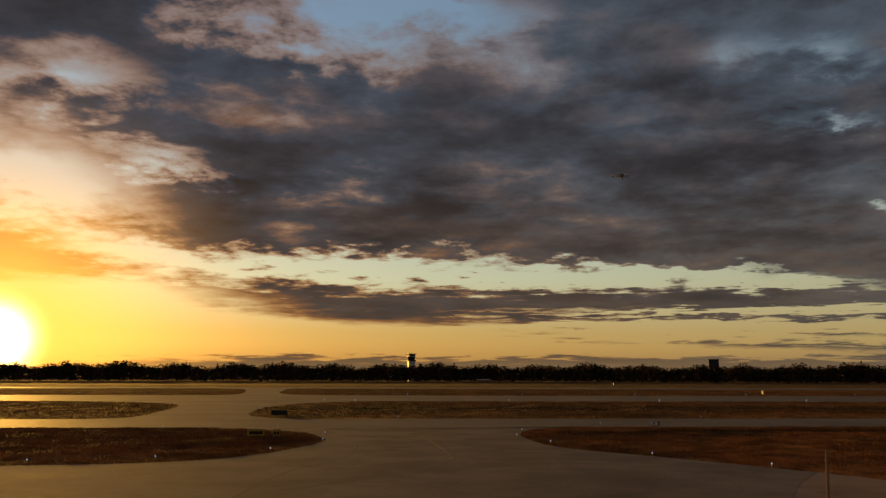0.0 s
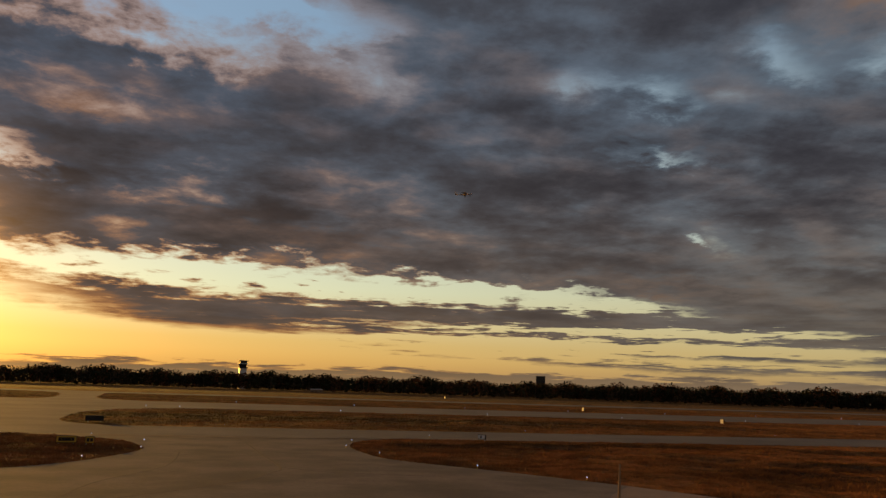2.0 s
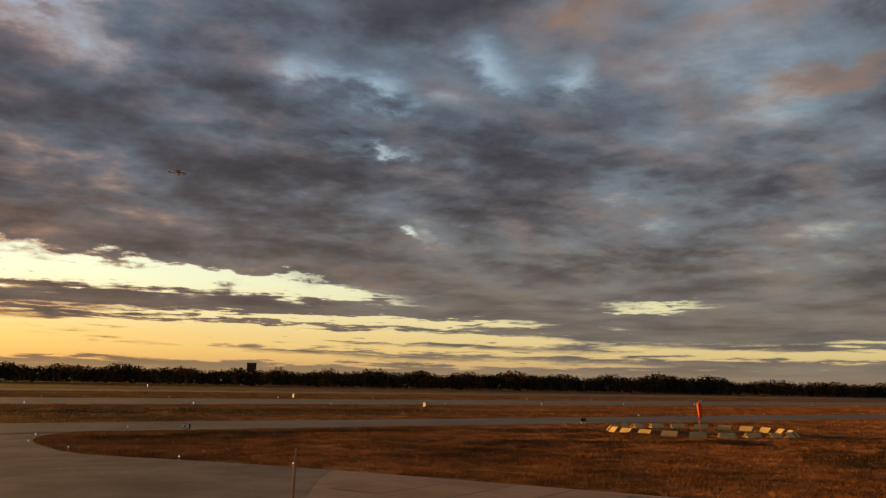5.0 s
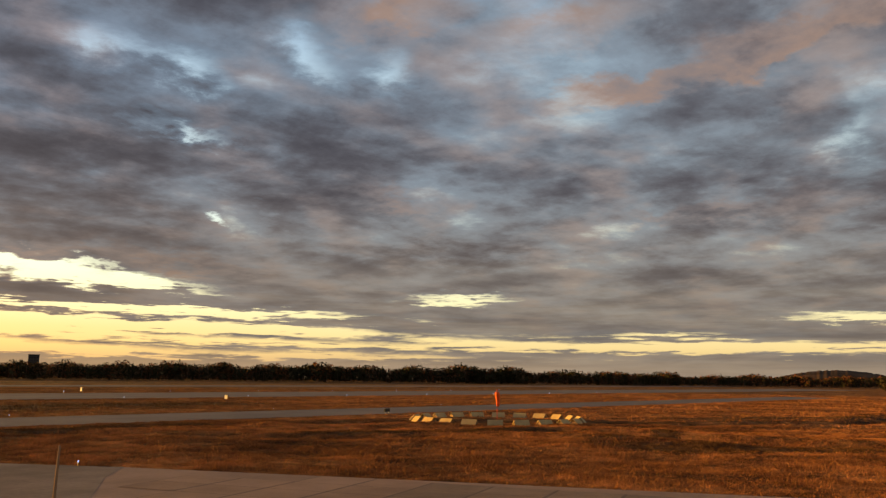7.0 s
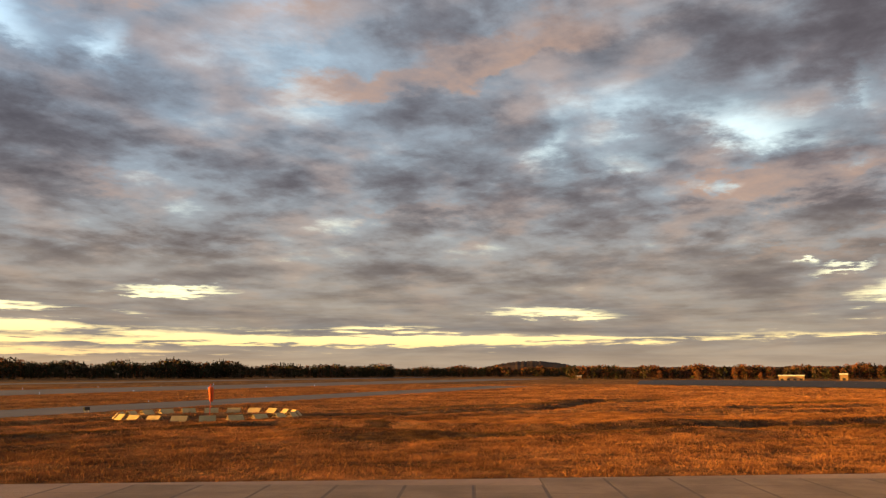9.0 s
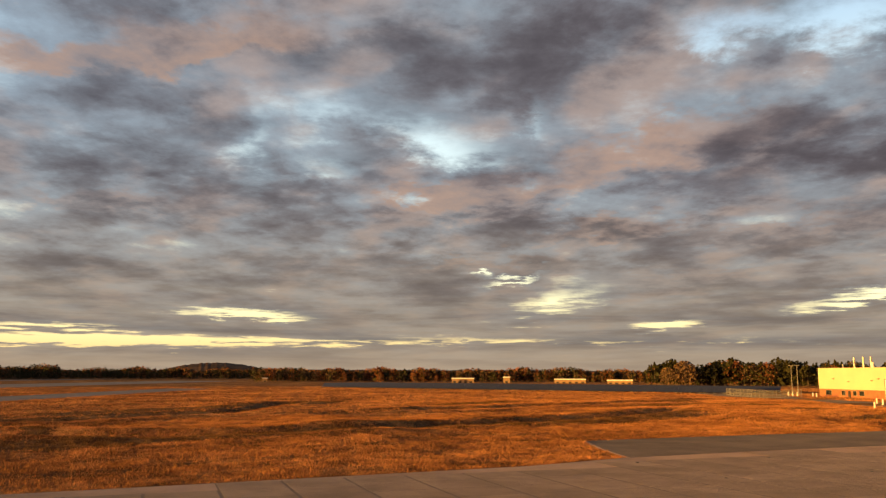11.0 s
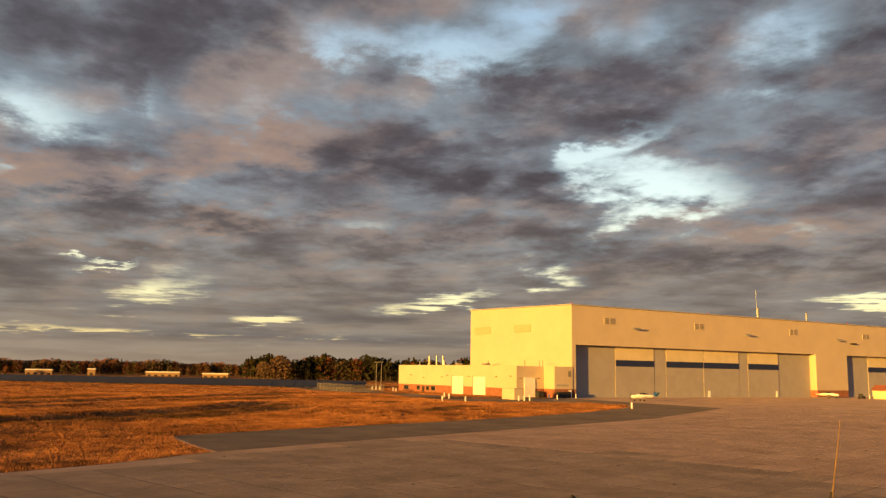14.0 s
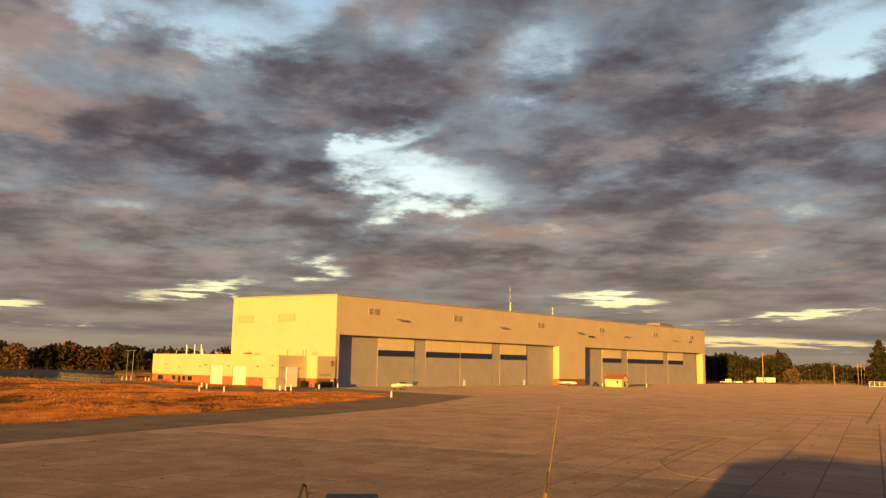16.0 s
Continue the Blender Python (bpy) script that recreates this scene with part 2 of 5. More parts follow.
lit = w.math("MAXIMUM", lit, w.math("MULTIPLY", sunstruck, w.step(lump, 0.42, 0.60, 0.14, 0.8)))
warm = w.mix(near_sun, (0.40, 0.255, 0.185), (0.40, 0.21, 0.11))
warm = w.mix(w.step(lump, 0.4, 0.66), w.mix(1.0, warm, (0.58, 0.58, 0.64), "MULTIPLY"), warm)
cloud = w.mix(lit, grey, warm)
low_tint = w.mix(near_sun, (0.34, 0.265, 0.185), (0.27, 0.165, 0.09))
low_tint = w.mix(w.step(blend(mid, streak), 0.3, 0.7), w.mix(0.75, low_tint, (0.115, 0.095, 0.085)), low_tint)
cloud = w.mix(w.step(elev, 0.5, 14.0, 0.85, 0.0), cloud, low_tint)
edge = w.math("MULTIPLY", w.step(score, -0.5, 0.0), w.step(apart, 8.0, 58.0, 0.85, 0.0))
cloud = w.mix(edge, cloud, w.mix(w.step(elev, 6.0, 16.0), (1.05, 0.44, 0.10), (0.95, 0.55, 0.34)))
cloud = w.mix(1.0, cloud, w.mix(near_sun, (1.0, 1.0, 1.0), (1.06, 0.96, 0.88)), "MULTIPLY")
sky = w.mix(clear, cloud, open_sky)
haze = w.math("MULTIPLY", w.step(elev, 0.0, 2.4, 1.0, 0.0), 0.55)
sky = w.mix(haze, sky, w.mix(w.step(apart, 20.0, 95.0, 1.0, 0.0), (0.40, 0.29, 0.19), (0.92, 0.53, 0.19)))
glow = w.math("POWER", close_sun, 4.0)
sky = w.mix(w.math("MULTIPLY", glow, 0.95), sky, (5.5, 2.4, 0.32))
disc = w.math("POWER", w.step(apart, 0.2, 4.2, 1.0, 0.0), 3.0)
sky = w.mix(disc, sky, (40.0, 27.0, 9.0))
back = w.add("ShaderNodeBackground")
w.link(sky, back.inputs[0])
back.inputs[1].default_value = 0.5
w.link(back.outputs[0], w.add("ShaderNodeOutputWorld").inputs[0])

# ---- materials ----


def material(name, base, rough=0.8, metal=0.0, vary=0.15, scale=1.0, grain=12.0, bump=0.0, bump_scale=20.0, island=0.0, tint=None, per_object=0.0, spec=0.3, patch=0.0, matt=0.0):
    """A surface with stains at one scale and grain at a finer one, in metres."""
    m = bpy.data.materials.new(name)
    m.use_nodes = True
    n = Nodes(m.node_tree)
    out, sh = n.add("ShaderNodeOutputMaterial"), n.add("ShaderNodeBsdfPrincipled")
    n.link(sh.outputs[0], out.inputs[0])
    at = n.add("ShaderNodeNewGeometry")
    pos = at.outputs["Position"]
    stain, fleck = n.noise(pos, scale, 5.0, 0.6), n.noise(pos, grain, 3.0, 0.6)
    dark, light = tuple(c * (1 - vary) for c in base), tuple(min(1, c * (1 + vary)) for c in (tint or base))
    colour = n.mix(n.step(stain, 0.3, 0.7), dark, light)
    colour = n.mix(n.math("MULTIPLY", n.step(fleck, 0.35, 0.75), 0.35 * min(1, vary * 4)), colour, tuple(c * 0.6 for c in base))
    if patch:
        blotch = n.noise(pos, patch, 6.0, 0.68)
        colour = n.mix(1.0, colour, n.mix(n.step(blotch, 0.34, 0.66), (0.40, 0.38, 0.36), (1.5, 1.5, 1.45)), "MULTIPLY")
    if island:
        colour = n.mix(float(island), colour, n.mix(at.outputs["Random Per Island"], tuple(c * 0.55 for c in base), tuple(min(1, c * 1.5) for c in (tint or base))))
    if per_object:
        rnd = n.add("ShaderNodeObjectInfo").outputs["Random"]
        colour = n.mix(1.0, colour, n.mix(rnd, (1 - per_object,) * 3, (1.0, 1.0, 1.0)), "MULTIPLY")
    n.link(colour, sh.inputs["Base Color"])
    n.link(n.math("ADD", n.math("MULTIPLY", n.math("SUBTRACT", stain, 0.5), 0.25), rough), sh.inputs["Roughness"])
    sh.inputs["Metallic"].default_value = metal
    sh.inputs["Diffuse Roughness"].default_value = matt
    sh.inputs["Specular IOR Level"].default_value = spec
    if bump:
        b = n.add("ShaderNodeBump")
        b.inputs["Strength"].default_value, b.inputs["Distance"].default_value = 1.0, bump
        n.link(n.noise(pos, bump_scale, 4.0, 0.65), b.inputs["Height"])
        n.link(b.outputs[0], sh.inputs["Normal"])
    return m


M_FIELD = material("dry_field", (0.15, 0.066, 0.023), 0.95, vary=0.5, scale=0.045, grain=1.6, bump=0.22, bump_scale=4.0, tint=(0.24, 0.115, 0.038), spec=0.05, patch=0.3, matt=0.4)
M_GRASS = material("dry_grass", (0.235, 0.096, 0.036), 0.9, vary=0.5, scale=0.045, grain=3.0, island=0.4, tint=(0.37, 0.16, 0.058), spec=0.1, patch=0.3, matt=0.2)
# dark grass, and mound shade coloured into the hollows
M_SEDGE_SHADE = material("sedge_and_shade", (0.085, 0.047, 0.022), 0.95, vary=0.45, scale=0.2, grain=2.0, island=0.4, tint=(0.13, 0.066, 0.027), spec=0.05, patch=0.4)
M_CONCRETE = material("concrete", (0.30, 0.226, 0.176), 0.9, matt=0.4, vary=0.2, scale=0.22, grain=7.0, bump=0.05, bump_scale=30.0, per_object=0.16, spec=0.06)
M_JOINT = material("joint_filler", (0.16, 0.115, 0.088), 0.9, vary=0.2)
M_APRON = material("old_concrete", (0.345, 0.246, 0.19), 0.92, matt=0.4, vary=0.18, scale=0.12, grain=2.5, bump=0.03, bump_scale=30.0, spec=0.05)
M_THROAT = material("stained_backlit_concrete", (0.25, 0.197, 0.157), 0.92, matt=0.4, vary=0.26, scale=0.12, grain=2.5, bump=0.018, bump_scale=20.0, spec=0.05)
M_PATCH = material("repair_concrete", (0.335, 0.25, 0.19), 0.9, matt=0.4, vary=0.15, scale=0.3, grain=4.0, bump=0.04, bump_scale=30.0, spec=0.1)
M_ASPHALT = material("asphalt", (0.145, 0.115, 0.093), 0.9, matt=0.4, vary=0.25, scale=0.15, grain=5.0, bump=0.03, bump_scale=30.0, spec=0.08)
M_RUNWAY = material("runway_asphalt", (0.165, 0.145, 0.13), 0.75, vary=0.22, scale=0.05, grain=2.0, bump=0.012, bump_scale=26.0, spec=0.12)
M_PANEL = material("beige_metal_panel", (0.56, 0.46, 0.335), 0.6, vary=0.05, scale=0.12, grain=2.0)
M_DOOR = material("grey_metal_door", (0.355, 0.33, 0.335), 0.6, vary=0.06, scale=0.2, grain=3.0)
M_CREAM = material("translucent_cream_panel", (0.64, 0.55, 0.38), 0.5, vary=0.05, scale=0.3)
M_BOARD = material("aged_yellow_board", (0.50, 0.36, 0.15), 0.7, vary=0.15, scale=0.6)
M_NAVY = material("navy_paint", (0.02, 0.03, 0.10), 0.5, vary=0.1)
M_BRICK = material("red_brick", (0.30, 0.12, 0.07), 0.9, vary=0.2, scale=0.8, grain=9.0)
M_WHITE = material("white_paint", (0.78, 0.76, 0.72), 0.5, vary=0.06)
M_DARK = material("dark_metal", (0.03, 0.03, 0.03), 0.6, vary=0.2)
M_GALV = material("galvanised_metal", (0.42, 0.42, 0.42), 0.45, metal=0.7, vary=0.1)
M_TAN = material("tan_louvre", (0.42, 0.34, 0.17), 0.6, vary=0.1)
M_LOUVRE = material("louvre_metal", (0.22, 0.20, 0.18), 0.6, vary=0.1)
M_TIMBER = material("weathered_timber", (0.33, 0.21, 0.12), 0.85, vary=0.2, scale=2.0, grain=14.0)
M_WIRE = material("black_wire", (0.03, 0.028, 0.026), 0.7, vary=0.1)
M_SOLAR = material("solar_glass", (0.016, 0.018, 0.036), 0.35, vary=0.2, scale=0.4, spec=0.4)
M_YELLOW = material("yellow_paint", (0.65, 0.42, 0.05), 0.6, vary=0.1)
M_BLACK = material("black_paint", (0.02, 0.02, 0.02), 0.6, vary=0.1)
M_ORANGE = material("orange_fabric", (0.75, 0.13, 0.03), 0.85, vary=0.12, scale=2.0)
M_RED = material("red_paint", (0.55, 0.05, 0.03), 0.45, vary=0.08)
M_BLUE = material("blue_paint", (0.04, 0.14, 0.34), 0.4, vary=0.08)
M_GLASS = material("dark_glass", (0.02, 0.025, 0.03), 0.08, vary=0.1, spec=0.6)
M_TRUNK = material("bark", (0.12, 0.085, 0.06), 0.95, vary=0.25, scale=1.2)
M_PINE = material("pine_needles", (0.024, 0.025, 0.012), 0.9, vary=0.25, scale=0.05, grain=0.5, island=0.35, tint=(0.04, 0.036, 0.014), spec=0.1)
M_RUST = material("rust_leaves", (0.13, 0.044, 0.02), 0.9, vary=0.3, scale=0.04, grain=0.5, island=0.35, tint=(0.19, 0.075, 0.028), spec=0.1)
M_TWIG = material("bare_twigs", (0.15, 0.09, 0.05), 0.9, vary=0.2, scale=0.5, island=0.55, spec=0.1)
M_HILL = material("wooded_hill", (0.05, 0.034, 0.022), 0.95, vary=0.3, scale=0.01, grain=0.08, tint=(0.085, 0.048, 0.026), spec=0.05)
M_ROOF = material("roof_membrane", (0.16, 0.15, 0.14), 0.9, vary=0.15)
M_TILE = material("red_shingle", (0.30, 0.10, 0.05), 0.85, vary=0.15, scale=1.5)


# ---- mesh helpers ----
def obj(name, bm, mat, parent=None, label="", smooth=False):
    me = bpy.data.meshes.new(name)
    bm.to_mesh(me)
    bm.free()
    for one in (mat if isinstance(mat, (list, tuple)) else [mat]):
        me.materials.append(one)
    if smooth:
        me.polygons.foreach_set("use_smooth", [True] * len(me.polygons))
    ob = new(name, me)
    if parent is not None:
        ob.parent = parent
    if label:
        ob["label"] = label
    return ob


def part(name, bm, mat, parent, label="", smooth=False):
    return obj(name, bm, mat, parent, label, smooth)


def raw(name, verts, faces, mat, parent=None):
    me = bpy.data.meshes.new(name)
    me.from_pydata(verts, [], faces)
    me.materials.append(mat)
    me.update()
    ob = new(name, me)
    if parent is not None:
        ob.parent = parent
    return ob


def thing(name, m, label, category, group="", kind=""):
    ob = new(name)
    ob.matrix_world = m
    return tagged(ob, label, category, group, kind)


def box(x0, x1, y0, y1, z0, z1, bevel=0.0, bm=None):
    bm = bm or bmesh.new()
    vs = [bm.verts.new(p) for p in ((x0, y0, z0), (x1, y0, z0), (x1, y1, z0), (x0, y1, z0), (x0, y0, z1), (x1, y0, z1), (x1, y1, z1), (x0, y1, z1))]
    fs = [bm.faces.new([vs[i] for i in q]) for q in ((0, 3, 2, 1), (4, 5, 6, 7), (0, 1, 5, 4), (1, 2, 6, 5), (2, 3, 7, 6), (3, 0, 4, 7))]
    if bevel:
        es = list({e for f in fs for e in f.edges})
        bmesh.ops.bevel(bm, geom=es, offset=bevel, segments=1, affect="EDGES")
    return bm


def tube(points, radii, sides=8, bm=None, cap=True):
    """A round bar along a line of points, with a radius at each."""
    bm = bm or bmesh.new()
    pts = [Vector(p) for p in points]
    rings = []
    for i, p in enumerate(pts):
        d = (pts[min(i + 1, len(pts) - 1)] - pts[max(i - 1, 0)]).normalized()
        a = d.cross(Vector((0, 0, 1)) if abs(d.z) < 0.95 else Vector((1, 0, 0))).normalized()
        b = d.cross(a)
        rings.append([bm.verts.new(p + (a * math.cos(k * math.tau / sides) + b * math.sin(k * math.tau / sides)) * radii[i]) for k in range(sides)])
    for r, s in zip(rings, rings[1:]):
        for k in range(sides):
            bm.faces.new((r[k], r[(k + 1) % sides], s[(k + 1) % sides], s[k]))
    if cap:
        bm.faces.new(rings[0])
        bm.faces.new(rings[-1][::-1])
    bmesh.ops.recalc_face_normals(bm, faces=bm.faces[:])
    return bm


def prism(outline, z0, z1):
    """A slab with the given outline."""
    bm = bmesh.new()
    lo, hi = [bm.verts.new((x, y, z0)) for x, y in outline], [bm.verts.new((x, y, z1)) for x, y in outline]
    bm.faces.new(lo[::-1])
    bm.faces.new(hi)
    for i in range(len(lo)):
        j = (i + 1) % len(lo)
        bm.faces.new((lo[i], lo[j], hi[j], hi[i]))
    bmesh.ops.recalc_face_normals(bm, faces=bm.faces[:])
    return bm


def rounded(points, steps=5):
    """A smooth line through the points (Catmull-Rom)."""
    p = [Vector((*q, 0)) for q in points]
    out = []
    for i in range(len(p) - 1):
        a, b, c, d = p[max(i - 1, 0)], p[i], p[i + 1], p[min(i + 2, len(p) - 1)]
        for k in range(steps):
            t = k / steps
            q = 0.5 * (2 * b + (c - a) * t + (2 * a - 5 * b + 4 * c - d) * t * t + (3 * b - a - 3 * c + d) * t ** 3)
            out.append((q.x, q.y))
    return out + [points[-1]]


# ---- ground ----
# the plan: the apron round the camera, a taxiway and two runways that run nearly east, links between them
edge_west = rounded([(-37, 71), (-24, 74.5), (-18.1, 81.5), (-14.9, 91.4), (-14.1, 101.2), (-19.4, 114), (-32, 122)])
edge_east = rounded([(34, 134.5), (18.3, 126), (12.8, 121), (10.2, 111), (10.6, 100.4), (13.1, 90.2), (22, 78.9), (30, 68)])
edge_field = [(38, 54.5), (54, 27), (70.6, -0.4), (78.8, -9.6), (86.9, -8.1), (97.6, -7.1)] + rounded([(103, -16.6), (112, -33.8), (122, -54), (143, -87), (165, -113), (180, -122)])
APRON = [(-1500, 30), *edge_west, (-32, 124), (34, 128.5), *edge_east, *edge_field, (205, -116), (226, -128), (235, -137), (262, -300), (290, -470), (250, -640), (-1500, -700)]


def band(x0, x1, near, far, slope):
    return [(x0, near + slope * x0), (x1, near + slope * x1), (x1, far + slope * x1), (x0, far + slope * x0)]


TAXI = band(-1500, 420, 125.5, 150.5, 0.075)
RUNWAY = band(-1500, 900, 254, 332, 0.06)
RUNWAY_FAR = band(-1500, 1200, 507, 566, 0.06)
LINK = rounded([(-80, 143), (-59, 148), (-57, 160), (-61, 185), (-67, 213), (-82, 235), (-125, 250)]) + rounded([(-10, 258), (-30, 246), (-42, 214), (-39, 170), (-32, 153), (-20, 147)])
LINK_FAR = rounded([(-110, 322), (-86, 330), (-90, 380), (-112, 470), (-140, 503)]) + rounded([(-60, 506), (-88, 495), (-80, 420), (-66, 350), (-40, 327)])
PAVED = [APRON, TAXI, RUNWAY, RUNWAY_FAR, LINK, LINK_FAR]


def inside(x, y, poly):
    hit = np.zeros(x.shape, bool)
    for (x0, y0), (x1, y1) in zip(poly, poly[1:] + poly[:1]):
        if y0 != y1:
            hit ^= ((y0 > y) != (y1 > y)) & (x < (x1 - x0) * (y - y0) / (y1 - y0) + x0)
    return hit


def gap_to(x, y, poly):
    """How far outside an outline each place lies; nothing within."""
    best = np.full(x.shape, 1e9)
    for (x0, y0), (x1, y1) in zip(poly, poly[1:] + poly[:1]):
        k = np.clip(((x - x0) * (x1 - x0) + (y - y0) * (y1 - y0)) / max((x1 - x0) ** 2 + (y1 - y0) ** 2, 1e-9), 0, 1)
        best = np.minimum(best, np.hypot(x - x0 - k * (x1 - x0), y - y0 - k * (y1 - y0)))
    best[inside(x, y, poly)] = 0
    return best


def off_pavement(x, y):
    return np.min([gap_to(x, y, p) for p in PAVED], axis=0)


def swell(x, y, length, seed):
    """Smooth random waves of about the given length."""
    rng = np.random.default_rng(seed)
    h = 0
    for _ in range(9):
        a, f, p = rng.uniform(0, math.tau), rng.uniform(0.7, 1.5) / length, rng.uniform(0, math.tau)
        h = h + np.sin(math.tau * f * (x * math.cos(a) + y * math.sin(a)) + p + 1.3 * np.sin(0.37 * f * math.tau * (x * math.sin(a) - y * math.cos(a))))
    return h / 4.2


def field_height(x, y, free):
    rise = np.clip(free / 14, 0, 1) ** 1.5
    # a mound with a hollow behind it before the annex, the rest lies nearly flat
    mounds = sum(h * np.exp(-(((x - cx) * 0.94 + (y - cy) * 0.34) / wx) ** 2 - ((-(x - cx) * 0.34 + (y - cy) * 0.94) / wy) ** 2)
                 for cx, cy, wx, wy, h in ((150, -38, 20, 9, 1.1), (176, -58, 16, 8, 0.8), (112, 24, 26, 7, 0.45), (150, 40, 34, 8, 0.5), (88, 62, 22, 6, 0.35), (190, 30, 40, 12, 0.5)))
    # shallow ditches across the grass
    for course, deep in ((((96, 76), (99, 58), (101, 42), (107, 28), (121, 15), (140, -3), (163, -22), (185, -34)), 0.75), (((80, 112), (104, 104), (129, 74), (165, 58), (215, 62)), 0.55), (((40, 112), (56, 92), (72, 80)), 0.4), (((170, 20), (205, -5), (240, -40)), 0.7)):
        near = np.full(x.shape, 1e9)
        for (x0, y0), (x1, y1) in zip(course, course[1:]):
            k = np.clip(((x - x0) * (x1 - x0) + (y - y0) * (y1 - y0)) / ((x1 - x0) ** 2 + (y1 - y0) ** 2), 0, 1)
            near = np.minimum(near, np.hypot(x - x0 - k * (x1 - x0), y - y0 - k * (y1 - y0)))
        wobble = 4.2 * (1 + 0.35 * swell(x, y, 22, 14))
        mounds = mounds - deep * np.exp(-(near / wobble) ** 2) + 0.5 * deep * np.exp(-((near - 7.5) / 4) ** 2)
    return rise * (0.10 * swell(x, y, 38, 4) + 0.05 * swell(x, y, 13, 5) + mounds) + np.clip(free / 3, 0, 1) * 0.02 * swell(x, y, 4.2, 6)


# courses of darker grass; the hollows near the annex colour in the mounds' shade
DARK_BANDS = (([(82, 50), (92, 45), (104, 28), (117, 17), (126, 4), (134, -9), (157, -28)], 9.0), ([(150, 84), (172, 76), (193, 66), (218, 48)], 9.0), ([(240, -42), (258, -50)], 8.0),
       ([(178, -58), (192, -66)], 6.0), ([(86, 61), (96, 57), (108, 65)], 2.6), ([(66, 92), (84, 84), (96, 78)], 5.0), ([(205, 20), (232, 4)], 7.0), ([(-900, 690), (0, 740), (700, 780)], 95.0), ([(-40, 195), (20, 200), (110, 206)], 22.0), ([(20, 113), (40, 118), (62, 121)], 6.0), ([(208, -32), (226, -46), (216, -62)], 6.0), ([(150, -58), (172, -76)], 3.5))


def band_share(x, y):
    """One in the middle of the bands of dark grass and coloured-in mound shade, nothing outside them."""
    most = np.zeros(x.shape)
    for course, wide in DARK_BANDS:
        near = np.full(x.shape, 1e9)
        for (x0, y0), (x1, y1) in zip(course, course[1:]):
            k = np.clip(((x - x0) * (x1 - x0) + (y - y0) * (y1 - y0)) / ((x1 - x0) ** 2 + (y1 - y0) ** 2), 0, 1)
            near = np.minimum(near, np.hypot(x - x0 - k * (x1 - x0), y - y0 - k * (y1 - y0)))
        most = np.maximum(most, np.clip(1.5 - 1.5 * near / (wide * (1 + 0.4 * swell(x, y, 19, 31) + 0.25 * swell(x, y, 6, 32))).clip(1.0), 0, 1))
    return most


radii = np.concatenate([np.linspace(1, 50, 12), np.arange(51.2, 200, 1.2), np.arange(200, 420, 3.0), np.geomspace(420, 4900, 40)])
turns = np.radians(np.concatenate([np.arange(-40, 166, 0.4), np.arange(166, 320, 4.0)]))
gr, gt = np.meshgrid(radii, turns, indexing="ij")
gx, gy = gr * np.sin(gt), gr * np.cos(gt)
free = off_pavement(gx, gy)
gz = np.where(free > 0, field_height(gx, gy, free) * (gr < 600), -0.03)
n_r, n_t = gr.shape
i, j = np.meshgrid(np.arange(n_r - 1), np.arange(n_t), indexing="ij")
k = (j + 1) % n_t
quads = np.stack([i * n_t + j, i * n_t + k, (i + 1) * n_t + k, (i + 1) * n_t + j], -1).reshape(-1, 4)
ground = raw("ground", np.stack([gx, gy, gz], -1).reshape(-1, 3).tolist(), [q[::-1] for q in quads.tolist()] + [[*range(n_t)]], M_FIELD)
ground.data.polygons.foreach_set("use_smooth", [True] * len(ground.data.polygons))
ground.data.materials.append(M_SEDGE_SHADE)
mid_x, mid_y = (np.roll(c, -1, 1)[:-1] * 0.5 + c[1:] * 0.5 for c in (gx, gy))
in_band = (band_share(mid_x, mid_y) > 0.45).ravel().astype(np.int32)
ground.data.polygons.foreach_set("material_index", np.concatenate([in_band, [0]]).astype(np.int32))
tagged(ground, "dry orange-brown autumn grassland of the airfield", "ground", kind="structure")

apron = tagged(obj("apron", prism(APRON, -0.3, 0.03), M_APRON), "worn concrete aircraft apron in evening sun", "apron", kind="structure")
for name, outline, top, label in (("taxiway", TAXI, 0.035, "asphalt taxiway running beside the grass"), ("runway", RUNWAY, 0.035, "wide dark asphalt runway"),
                                  ("far_runway", RUNWAY_FAR, 0.035, "far asphalt runway before the woods"), ("taxiway_link", LINK, 0.026, "short asphalt taxiway link between grass islands"),
                                  ("taxiway_link", LINK_FAR, 0.026, "short asphalt link between the two runways")):
    tagged(obj(name, prism(outline, -0.3, top), M_RUNWAY), label, "taxiway" if "taxi" in name else "runway", kind="structure")

# concrete in a darker tone, standing in for its dimness against the sun
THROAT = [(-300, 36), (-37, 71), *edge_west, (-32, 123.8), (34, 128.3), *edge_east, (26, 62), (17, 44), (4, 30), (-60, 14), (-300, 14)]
tagged(obj("apron_throat", prism(THROAT, -0.2, 0.037), M_THROAT), "stained concrete mouth of the apron, toned down like backlit ground", "apron", kind="structure")

shoulder = [(78.8, -9.9), (86.9, -8.4), (97.6, -7.4)] + rounded([(103, -16.9), (112, -34.1), (122, -54.3), (143, -87.3), (165, -113.3), (180, -122.3)]) + [(205, -116.5), (226, -128.5), (222, -134), (160, -136), (123, -89.6), (95.3, -39.8), (86, -22)]
tagged(obj("shoulder", prism(shoulder, -0.2, 0.05), M_ASPHALT), "dark asphalt shoulder along the grass edge", "pavement", kind="structure")


